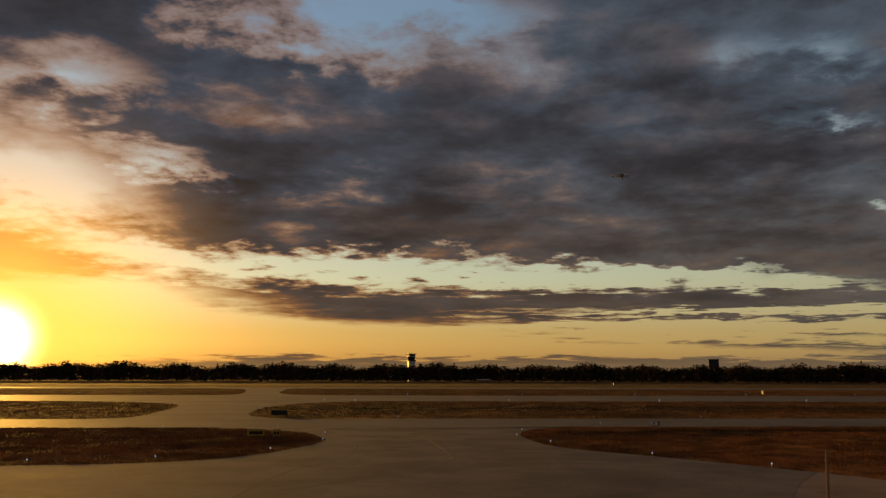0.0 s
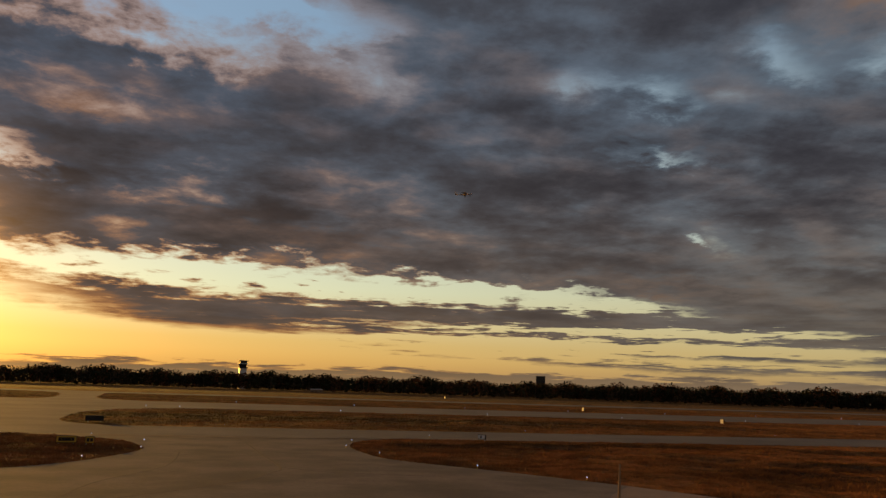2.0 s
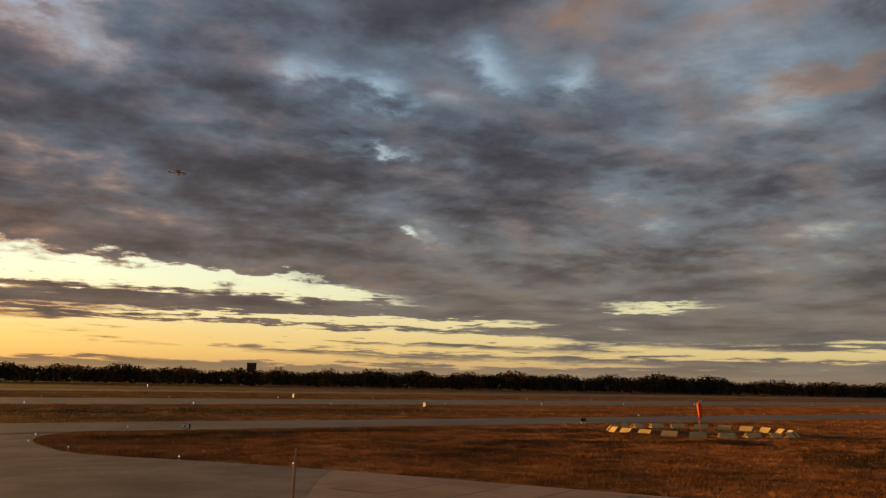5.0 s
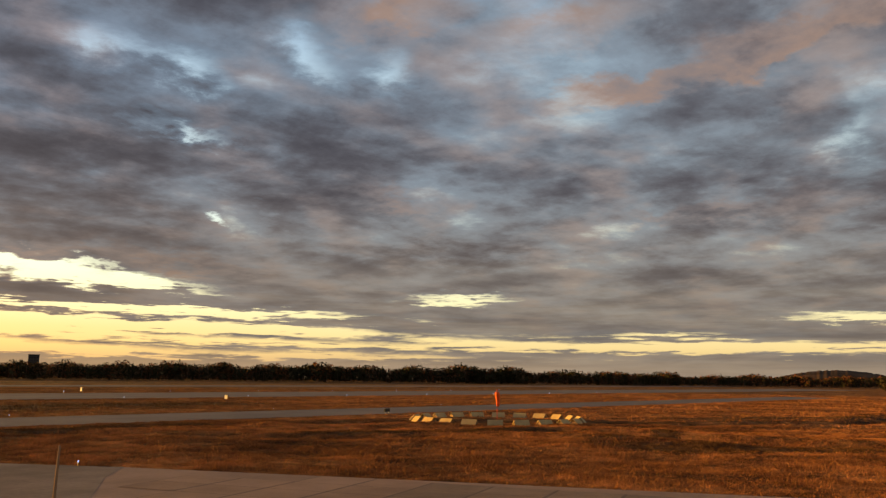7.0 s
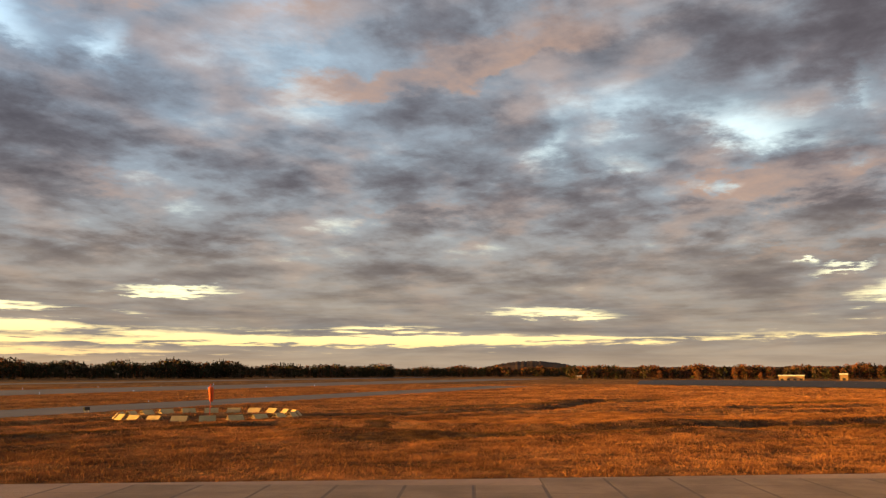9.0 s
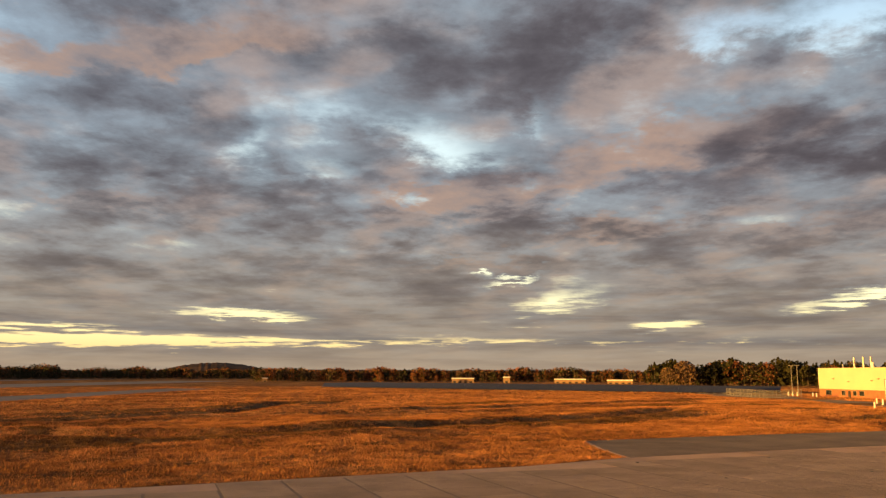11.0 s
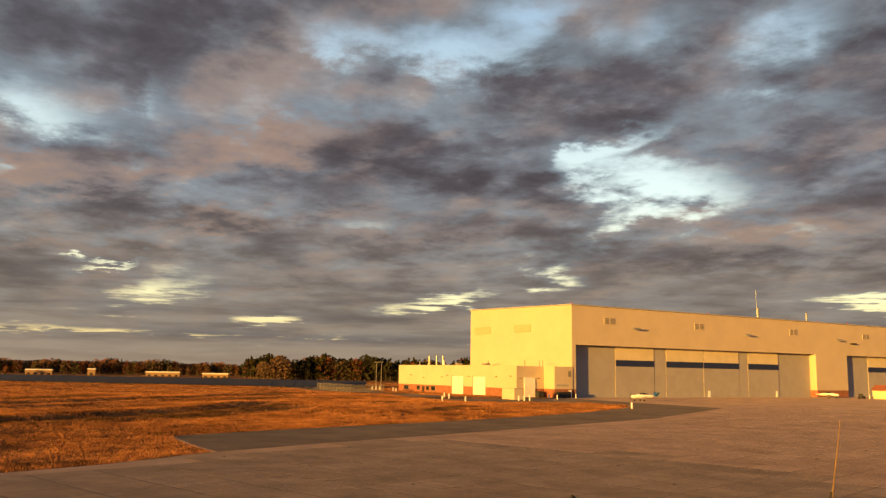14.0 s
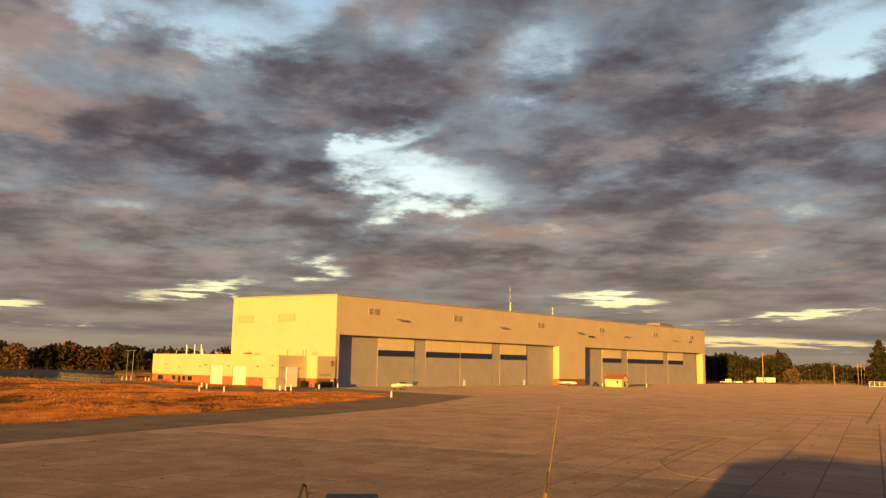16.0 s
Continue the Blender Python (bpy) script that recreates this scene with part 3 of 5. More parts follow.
# ---- trees and woods ----
def crown_quads(rng, kind, height, wide, count):
    """Random leaf clumps that fill a crown: quads round points on and within it."""
    t = rng.uniform(0.0, 1.0, count) ** (0.8 if kind == "pine" else 0.75)
    z = height * ((0.10 + 0.90 * t) if kind == "pine" else (0.08 + 0.92 * t))
    if kind == "pine":
        reach = wide * (1.02 - t) ** 0.75 * (0.75 + 0.25 * np.sin(t * 40))
    else:
        reach = wide * np.sqrt(np.clip(1 - (2 * t - 0.85) ** 2 / 1.35, 0.03, 1))
    a, r = rng.uniform(0, math.tau, count), reach * np.sqrt(rng.uniform(0.15, 1, count)) * (1 + 0.22 * np.sin(3 * rng.uniform(0, 6)))
    c = np.stack([r * np.cos(a), r * np.sin(a), z], -1)
    size = height * rng.uniform(0.02, 0.048, count)
    u = rng.normal(size=(count, 3))
    u /= np.linalg.norm(u, axis=1)[:, None]
    v = np.cross(u, rng.normal(size=(count, 3)))
    v /= np.linalg.norm(v, axis=1)[:, None]
    if kind == "pine":
        v[:, 2] *= 0.5
    u, v = u * size[:, None] * 1.3, v * size[:, None] * 0.9
    return np.stack([c - u * 0.9, c - v, c + u, c + v * 0.8], 1)


def trunk_quads(height, r):
    ring = [(math.cos(q), math.sin(q)) for q in (0, math.tau / 5, 2 * math.tau / 5, 3 * math.tau / 5, 4 * math.tau / 5)]
    return [[(r * ring[q][0], r * ring[q][1], 0), (r * ring[(q + 1) % 5][0], r * ring[(q + 1) % 5][1], 0),
             (0.3 * r * ring[(q + 1) % 5][0], 0.3 * r * ring[(q + 1) % 5][1], height * 0.9), (0.3 * r * ring[q][0], 0.3 * r * ring[q][1], height * 0.9)] for q in range(5)]


def quad_mesh(name, quads, mats, index):
    q = np.asarray(quads, float).reshape(-1, 4, 3)
    me = bpy.data.meshes.new(name)
    me.from_pydata(q.reshape(-1, 3).tolist(), [], np.arange(len(q) * 4).reshape(-1, 4).tolist())
    for one in mats:
        me.materials.append(one)
    me.polygons.foreach_set("material_index", np.asarray(index, np.int32))
    me.update()
    return me


def wood(name, label, az0, az1, near, deep, count, height, rust, seed, dense=70, spire=0.3):
    """A belt of woodland: many trees in one object."""
    rng = np.random.default_rng(seed)
    quads, index = [], []
    for n in range(count):
        a, d = radians(az0 + (az1 - az0) * (n + rng.uniform()) / count), near + deep * rng.uniform() ** 1.5
        leafy = rng.uniform() < rust
        kind = "leafy" if leafy or rng.uniform() > spire else "pine"
        h = height * (0.93 + 0.09 * math.sin(n * 0.113 + seed) + 0.05 * math.sin(n * 0.037 + 2 * seed)) * rng.uniform(0.78, 1.06) * (1.0 if kind == "leafy" else 1.05)
        q = crown_quads(rng, kind, h, h * (0.36 if kind == "leafy" else 0.26), dense)
        quads += [q + (d * math.sin(a), d * math.cos(a), 0)]
        index += [0 if not leafy else (1 if rng.uniform() < 0.7 else 2)] * dense
        low = crown_quads(rng, "leafy", h * 0.8, h * 0.3, 16)
        mid_of = low.mean(axis=1, keepdims=True)
        quads += [mid_of + (low - mid_of) * 4.2 * (1, 1, 0.8) + (d * math.sin(a), d * math.cos(a), 0.5)]
        index += [0] * 16
        quads += [np.asarray(trunk_quads(h, 0.35)) + (d * math.sin(a), d * math.cos(a), 0)]
        index += [3] * 5
    return tagged(new(name, quad_mesh(name, np.concatenate(quads), [M_PINE, M_RUST, M_TWIG, M_TRUNK], index)), label, "woods", kind="stuff")


wood("far_woods", "dark mixed forest along the far side of the airfield", -42, 20, 1150, 160, 1000, 25.0, 0.4, 1, 100, 0.2)
wood("far_woods", "dark mixed forest along the far side of the airfield", 20, 50, 1150, 160, 520, 25.0, 0.4, 2, 100, 0.2)
wood("far_woods", "dark autumn forest beyond the runway end", 46, 60, 1200, 160, 240, 20.5, 0.4, 8, 100, 0.2)
wood("far_woods", "dark autumn forest beyond the runway end", 55, 78, 1250, 200, 500, 17.0, 0.5, 3, 100, 0.2)
wood("rust_woods", "rust-coloured autumn woods behind the solar field", 72, 102, 840, 90, 520, 14.0, 0.75, 4, 150)
wood("pine_woods", "dark green pines with a few bare trees behind the annex", 98.5, 122, 610, 80, 380, 17.5, 0.08, 5, 260, 0.6)
# rust share near zero: the hangar's shade is put into these leaf colours
wood("pine_woods", "dark green woods beyond the hangar", 140, 150.5, 640, 70, 190, 21.0, 0.03, 6, 240)
wood("pine_woods", "dark green woods beyond the hangar", 149, 172, 700, 90, 360, 15.0, 0.05, 7, 200)


def ridge(name, label, az0, az1, far, top, rough, seed):
    bm = bmesh.new()
    rows = []
    for n in range(121):
        f = n / 120
        a = radians(az0 + (az1 - az0) * f)
        h = top * math.sin(math.pi * f) ** 0.8 + rough * (noise.noise((n * 0.37, seed, 0)) + 0.5 * noise.noise((n * 1.3, seed, 3)))
        rows.append([bm.verts.new((d * math.sin(a), d * math.cos(a), z)) for d, z in ((far - 500, 0), (far - 200, h * 0.75), (far, h), (far + 300, 0))])
    for r, s in zip(rows, rows[1:]):
        for q in range(3):
            bm.faces.new((r[q], s[q], s[q + 1], r[q + 1]))
    bmesh.ops.recalc_face_normals(bm, faces=bm.faces[:])
    return tagged(obj(name, bm, M_HILL, smooth=True), label, "hill", kind="structure")


ridge("hill", "low wooded hill on the horizon", 65, 74, 3400, 52, 3, 2)
ridge("backdrop", "distant wooded rise along the horizon", 40, 118, 4200, 30, 6, 5)

# ---- hangar ----
HX, HY, HTURN = 232.0, -138.0, -80.4      # the corner nearest the camera; local x runs along the door front, local y away from it
HM = pose(HX, HY, 0, 0, 0, HTURN)
hangar = thing("hangar", HM, "huge beige metal aircraft hangar with grey sliding doors", "hangar")
LEN, DEEP, TALL = 270.6, 59.0, 29.6


def hbox(name, x0, x1, y0, y1, z0, z1, mat, label="", bevel=0.0, parent=None):
    return part(name, box(x0, x1, y0, y1, z0, z1, bevel), mat, parent or hangar, label)


# front wall with two door openings, end walls, back, roof
D1, D2, HEAD = (1.6, 126.0), (146.7, 267.6), 16.9
hbox("wall", 0, LEN, 0, 0.6, HEAD, TALL, M_PANEL, "beige ribbed metal wall over the doors")
hbox("wall", 0, 0.51, 0, 0.6, 2.7, HEAD, M_PANEL)
hbox("wall", 0.51, D1[0], 0, 4.1, 2.7, HEAD, M_PANEL)
hbox("wall", D1[1], D2[0], -0.3, 4.1, 2.7, HEAD, M_PANEL, "beige pier between the two door fronts")
hbox("wall", D2[1], LEN - 0.51, 0, 4.1, 0, HEAD, M_PANEL)
hbox("wall", LEN - 0.51, LEN, 0, 0.6, 0, HEAD, M_PANEL)
hbox("plinth", 0.51, D1[0], -0.01, 4.1, 0, 2.7, M_BRICK, "red brick base")
hbox("plinth", D1[1], D2[0], -0.25, 4.1, 0, 2.7, M_BRICK, "red brick base")


def sloped(x0, x1, name, mat):
    """An end wall whose top follows the roof."""
    bm = bmesh.new()
    a = [bm.verts.new(p) for p in ((x0, 0.6, 0), (x0, DEEP, 0), (x0, DEEP, TALL + 1.3), (x0, 0.6, TALL))]
    b = [bm.verts.new(p) for p in ((x1, 0.6, 0), (x1, DEEP, 0), (x1, DEEP, TALL + 1.3), (x1, 0.6, TALL))]
    bm.faces.new(a), bm.faces.new(b[::-1])
    for q in range(4):
        bm.faces.new((a[q], a[(q + 1) % 4], b[(q + 1) % 4], b[q]))
    bmesh.ops.recalc_face_normals(bm, faces=bm.faces[:])
    return part(name, bm, mat, hangar)


sloped(0, 0.5, "end_wall", M_PANEL)
sloped(LEN - 0.5, LEN, "end_wall", M_PANEL)
hbox("wall", 0.5, LEN - 0.5, DEEP - 0.5, DEEP, 0, TALL + 1.2, M_PANEL)
roof = bmesh.new()
rv = [roof.verts.new(p) for p in ((-0.3, -0.3, TALL + 0.02), (LEN + 0.3, -0.3, TALL + 0.02), (LEN + 0.3, DEEP + 0.3, TALL + 1.35), (-0.3, DEEP + 0.3, TALL + 1.35))]
rw = [roof.verts.new(v.co + Vector((0, 0, 0.35))) for v in rv]
roof.faces.new(rv[::-1]), roof.faces.new(rw)
for q in range(4):
    roof.faces.new((rv[q], rv[(q + 1) % 4], rw[(q + 1) % 4], rw[q]))
part("roof", roof, M_DOOR, hangar, "flat roof with a thin grey edge trim")

# sliding door leaves: grey panels, some with a cream top and a navy band
for x0, x1 in (D1, D2):
    lane = [(0.0, 19.3, 2), (19.3, 37.4, 1), (37.4, 43.1, 0), (43.1, 62.2, 1), (62.2, 81.5, 1), (81.5, 86.5, 0), (86.5, 104.5, 1), (104.5, x1 - x0, 2)]
    for a, b, look_of in lane:
        a, b = x0 + a * (x1 - x0) / 124.4, x0 + b * (x1 - x0) / 124.4
        depth = {0: 2.46, 1: 2.36, 2: 2.6}[look_of]
        leaf = hbox("door_leaf", a + 0.08, b - 0.08, depth, depth + 0.35, 0.05, HEAD + 0.3, M_DOOR, "grey sliding door leaf")
        for q in range(1, 5):
            z = HEAD * q / 5
            hbox("rail", a + 0.1, b - 0.1, depth - 0.05, depth, z - 0.08, z + 0.08, M_DOOR, parent=leaf)
        if look_of == 1:
            hbox("upper_panel", a + 0.3, b - 0.3, depth - 0.09, depth, 12.45, HEAD, M_CREAM, "cream upper panel", parent=leaf)
            hbox("band", a + 0.2, b - 0.2, depth - 0.12, depth, 10.35, 12.4, M_NAVY, "navy blue band", parent=leaf)
        if look_of == 1:
            hbox("seal", a - 0.1, a + 0.1, depth - 0.05, depth, 0, HEAD, M_CREAM, "pale edge strip", parent=leaf)
    hbox("door_track", x0, x1, 0.8, 4.0, 0.0, 0.06, M_GALV, "steel floor track")
    hbox("wall", x0, x1, 4.2, 4.5, 0, HEAD + 1, M_DOOR)
    hbox("soffit", x0, x1, 0.6, 4.2, HEAD + 0.3, HEAD + 0.6, M_PANEL)
for x in (66.0, 104.0):
    hbox("wicket_door", x, x + 1.1, 2.2, 2.6, 0.05, 2.3, M_WHITE, "small white door in the hangar leaf")

for x in (16.3, 59.4, 112.9, 161.3, 213.0, 254.1):
    vent = hbox("vent", x - 2.4, x + 2.4, -0.12, 0, 23.9, 26.3, M_PANEL, "pair of dark louvred vents")
    for s in (-1.25, 1.25):
        for q in range(4):
            hbox("slat", x + s - 0.9, x + s + 0.9, -0.18, -0.12, 24.2 + 0.5 * q, 24.55 + 0.5 * q, M_LOUVRE, parent=vent)
for x in (27.2, 84.4, 140.5, 181, 231, 249):
    lamp = hbox("floodlight", x - 1.6, x + 1.6, -1.6, -1.4, 23.2, 23.35, M_GALV, "row of floodlights on a wall bracket")
    for s in (-1.3, -0.2, 1.2):
        hbox("lamp_head", x + s - 0.35, x + s + 0.35, -1.9, -1.2, 22.75, 23.2, M_GALV, parent=lamp)
    hbox("bracket", x - 0.1, x + 0.1, -1.4, 0, 22.9, 23.1, M_DARK, parent=lamp)
hbox("floodlight", 150, 153, -1.2, 0, 21.6, 22.1, M_DARK, "dark awning-like fixture")
for y0, y1 in ((45.7, 56), (21.5, 31)):
    vent = hbox("vent", -0.12, 0, y0, y1, 21.6, 24.2, M_TAN, "wide tan louvre")
    for q in range(8):
        hbox("slat", -0.2, -0.12, y0 + 0.3, y1 - 0.3, 21.8 + 0.29 * q, 21.95 + 0.29 * q, M_PANEL, parent=vent)
part("mast", tube([(94, 2, TALL), (94, 2, TALL + 11)], [0.09, 0.05]), M_GALV, hangar, "thin rooftop mast")
part("flue", tube([(96, 3, TALL), (96, 3, TALL + 4.2)], [0.5, 0.5], 12), M_GALV, hangar, "sunlit metal flue")
part("flue", tube([(126, 3, TALL), (126, 3, TALL + 4.0)], [0.42, 0.42], 12), M_GALV, hangar, "sunlit metal flue")
hbox("roof_unit", 230, 244, 6, 14, TALL + 0.35, TALL + 2.6, M_LOUVRE, "dark rooftop plant unit")
for x in (0.5, 65, 130, 150, 200):
    part("beacon", tube([(x, 0.6, TALL + 0.3), (x, 0.6, TALL + 0.9)], [0.14, 0.1]), M_RED, hangar, "small red roof beacon")

# ---- annex on the sunny end ----
annex = thing("annex", HM, "low beige and red brick annex on the hangar's end", "annex")


def abox(name, x0, x1, y0, y1, z0, z1, mat, label="", parent=None):
    return part(name, box(x0, x1, y0, y1, z0, z1), mat, parent or annex, label)


for x0, x1, y0, y1 in ((-18.3, -7.42, 5, 82), (-7.42, -0.02, 7, 58.9), (-7.4, -0.02, -0.3, 6.98), (-7.42, 14, 59.1, 81.95)):
    abox("plinth", x0 + 0.1, x1, y0 + 0.1, y1 - 0.1, 0, 2.75, M_BRICK, "red brick base")
    abox("wall", x0, x1, y0, y1, 2.75, 9.7, M_PANEL, "beige metal wall")
    abox("roof", x0 + 0.3, x1, y0 + 0.3, y1 - 0.3, 9.7, 9.76, M_ROOF)
    abox("coping", x0 - 0.1, x0 + 0.3, y0 - 0.1, y1 + 0.1, 9.7, 9.95, M_PANEL)
# annex doors, windows and roof things
for y0, y1 in ((35.4, 42.3), (22.0, 29.0)):
    abox("roller_door", -18.55, -18.3, y0, y1, 0.1, 6.1, M_WHITE, "tall pale roller door")
    abox("door_frame", -18.62, -18.3, y1, y1 + 0.3, 0, 6.3, M_LOUVRE)
abox("roller_door", -15.4, -11.1, 4.75, 5, 0.1, 6.2, M_WHITE, "white roller door")
for y, wide in ((75.6, 1.8), (55.6, 1.4), (66.4, 1.1), (59.6, 1.0)):
    win = abox("window", -18.36, -18.1, y - wide, y + wide, 0.7, 2.4, M_LOUVRE, "small dark window in the brick base")
    abox("pane", -18.40, -18.35, y - wide + 0.12, y + wide - 0.12, 0.82, 2.28, M_GLASS, parent=win)
abox("entrance_door", -18.38, -18.1, 62.2, 63.5, 0.05, 2.3, M_DARK, "dark entrance door")
abox("service_door", -1.7, -0.5, -0.45, -0.3, 0.05, 2.4, M_WHITE, "white service door")
for y, z in ((72, 6.1), (62.6, 5.2), (49.4, 5.6), (45.8, 6.2), (32, 6.0), (15.8, 6.1), (8, 6.4)):
    abox("wall_lamp", -18.8, -18.3, y - 0.35, y + 0.35, z, z + 0.3, M_LOUVRE, "small wall lamp")
for x in (-17.1, -9.8):
    abox("wall_lamp", x - 0.25, x + 0.25, 4.65, 5, 5.8, 6.1, M_LOUVRE)
abox("plaque", -6.6, -1.8, -0.36, -0.3, 3.6, 4.2, M_DOOR, "pale strip on the wall")
abox("vent", -1.9, -0.8, -0.4, -0.3, 6.6, 8.4, M_LOUVRE, "grey wall louvre")
for y in (72.8, 67.3, 62.8):
    part("flue", tube([(-10, y, 9.7), (-10, y, 13.6)], [0.34, 0.34], 12), M_GALV, annex, "sunlit metal flue")
part("flue", tube([(-10, 80, 9.7), (-10, 80, 11.5)], [0.22, 0.22]), M_GALV, annex)
abox("roof_unit", -11.4, -9.4, 50, 51.6, 9.76, 10.9, M_LOUVRE, "grey rooftop fan unit")
part("roof_fan", tube([(-10.4, 61.4, 9.76), (-10.4, 61.4, 11.8)], [0.6, 0.35], 10), M_WHITE, annex)
abox("roof_unit", -6, -4, 40, 42.4, 9.76, 10.8, M_LOUVRE, "small dark roof unit")
for y in (38.4, 17.0, 9.0, 7.4):
    part("vent_pipe", tube([(-6, y, 9.7), (-6, y, 11.8)], [0.14, 0.14]), M_LOUVRE, annex)

store = thing("enclosure", HM @ pose(-31.5, -11.5, 0), "beige metal enclosure before the annex corner", "enclosure")
part("body", box(-1.6, 1.6, -2.4, 3.6, 0.03, 3.1, 0.06), M_PANEL, store)
part("lid", box(-1.7, 1.7, -2.5, 3.7, 3.1, 3.22, 0.03), M_PANEL, store)
for k, (x, y) in enumerate(((-10.0, 3.8), (-6.0, -1.5), (-3.5, -1.5))):
    bin_ = thing("dumpster", HM @ pose(x, y, 0.03), "dark metal waste container against the wall", "dumpster", "dark containers at the annex")
    part("body", box(-1.1, 1.1, -0.8, 0.8, 0.12, 1.8, 0.05), M_DARK, bin_)
    part("lid", box(-1.15, 1.15, -0.85, 0.85, 1.8, 1.9, 0.03), M_BLACK, bin_)
    for s in (-0.9, 0.9):
        part("foot", box(s - 0.1, s + 0.1, -0.7, 0.7, 0, 0.12), M_DARK, bin_)

# bollards
bollard = thing("bollard", pose(199.1, -80.2, 0), "cream-painted steel bollard post", "bollard", "bollards round the annex")
part("post", tube([(0, 0, -0.3), (0, 0, 1.35), (0, 0, 1.46)], [0.2, 0.2, 0.08], 10), M_WHITE, bollard)
part("base", tube([(0, 0, -0.05), (0, 0, 0.12)], [0.3, 0.27], 10), M_APRON, bollard)
for x, y in ((194.4, -84.6), (202.6, -103.9), (202.3, -105.4), (202.0, -106.9), (207.5, -109.8), (213.5, -122.0), (225.1, -135.2), (313.3, -96.6), (313, -98.1),
             (312.7, -99.6), (302.8, -101.7), (294.3, -100), (223.6, -124.9), (219.8, -90.6), (229.8, -93.2), (157.4, -108.8), (224, -285), (231.6, -266)):
    copy_thing(bollard, pose(x, y, 0.04))

# ---- aircraft ----
def loft(stations, sides=12):
    """A hull through oval rings: x, centre height, half width, half height."""
    bm = bmesh.new()
    rings = [[bm.verts.new((x, ry * math.cos(q * math.tau / sides), zc + rz * math.sin(q * math.tau / sides))) for q in range(sides)] for x, zc, ry, rz in stations]
    for r, s in zip(rings, rings[1:]):
        for q in range(sides):
            bm.faces.new((r[q], r[(q + 1) % sides], s[(q + 1) % sides], s[q]))
    bm.faces.new(rings[0][::-1]), bm.faces.new(rings[-1])
    bmesh.ops.recalc_face_normals(bm, faces=bm.faces[:])
    return bm


def blade(root, tip, chord0, chord1, thick):
    """A wing or fin from root to tip, the leading edge forward along x."""
    bm = bmesh.new()
    root, tip = Vector(root), Vector(tip)
    n = (tip - root).cross(Vector((1, 0, 0))).normalized()
    prof = ((0.0, 0.0), (0.12, 0.5), (0.4, 0.6), (1.0, 0.03), (1.0, -0.03), (0.4, -0.35), (0.12, -0.35))
    a = [bm.verts.new(root + Vector((-u * chord0, 0, 0)) + n * v * thick) for u, v in prof]
    b = [bm.verts.new(tip + Vector((-u * chord1, 0, 0)) + n * v * thick * 0.6) for u, v in prof]
    for q in range(7):
        bm.faces.new((a[q], a[(q + 1) % 7], b[(q + 1) % 7], b[q]))
    bm.faces.new(a[::-1]), bm.faces.new(b)
    bmesh.ops.recalc_face_normals(bm, faces=bm.faces[:])
    return bm


def light_aircraft(m, label, hull, tail_paint, vee=False, high=False):
    """A single-engined light aircraft, nose along +x, wheels at z = 0."""
    ob = thing("light_aircraft", m, label, "aircraft")
    part("fuselage", loft([(4.0, 1.25, 0.12, 0.12), (3.8, 1.25, 0.42, 0.40), (2.6, 1.30, 0.55, 0.52), (1.2, 1.45, 0.60, 0.66), (-0.6, 1.48, 0.56, 0.62), (-2.4, 1.38, 0.32, 0.36), (-4.1, 1.42, 0.09, 0.15)]), hull, ob, smooth=True)
    part("canopy", loft([(1.75, 1.75, 0.28, 0.10), (1.1, 1.98, 0.48, 0.28), (0.1, 2.04, 0.50, 0.32), (-0.9, 1.96, 0.40, 0.24), (-1.7, 1.76, 0.20, 0.06)]), M_GLASS, ob, "dark cabin glazing", smooth=True)
    part("stripe", loft([(3.3, 1.28, 0.515, 0.10), (1.2, 1.36, 0.615, 0.10), (-0.6, 1.40, 0.575, 0.10), (-3.6, 1.42, 0.19, 0.09)]), tail_paint, ob, "painted side stripe")
    z = 2.25 if high else 1.0
    for s in (-1, 1):
        part("wing", blade((1.5, s * 0.35, z), (1.15, s * 5.0, z + (0.1 if high else 0.42)), 1.75, 1.15, 0.26), hull, ob)
        if vee:
            part("tail_surface", blade((-2.9, s * 0.1, 1.5), (-3.7, s * 1.35, 2.55), 1.25, 0.75, 0.12), tail_paint, ob, "dark blue V-tail surface")
        else:
            part("tailplane", blade((-3.1, s * 0.08, 1.5), (-3.35, s * 1.65, 1.55), 1.05, 0.75, 0.12), hull, ob)
    if not vee:
        part("fin", blade((-2.8, 0, 1.55), (-3.7, 0, 2.9), 1.4, 0.75, 0.12), tail_paint, ob, "painted tail fin")
    prop = part("propeller", tube([(4.02, 0, 1.25), (4.3, 0, 1.25)], [0.16, 0.03], 10), M_GALV, ob)
    for s in (-1, 1):
        part("propeller_blade", box(4.08, 4.12, -0.07, 0.07, 1.3 if s > 0 else 0.32, 2.18 if s > 0 else 1.2, 0.01), M_DARK, prop)
    for x, y in ((2.9, 0), (0.5, 1.35), (0.5, -1.35)):
        leg = part("gear_leg", tube([(x, y * 0.9, 1.1), (x, y, 0.28)], [0.06, 0.05]), M_GALV, ob)
        part("wheel", tube([(x, y - 0.08, 0.25), (x, y - 0.06, 0.25), (x, y + 0.06, 0.25), (x, y + 0.08, 0.25)], [0.16, 0.25, 0.25, 0.16], 14), M_BLACK, leg)
    return ob


light_aircraft(pose(205, -146, 0.05, 0, 0, 78), "white light aircraft with blue V-tail parked on the apron", M_WHITE, M_BLUE, vee=True)
light_aircraft(pose(240, -254, 0.05, 0, 0, -146), "white light aircraft with red tail parked by the hangar", M_WHITE, M_RED)
light_aircraft(pose(84, 380, 100, 4, -6, -14), "small dark silhouetted aircraft climbing with wheels down", M_WHITE, M_WHITE)

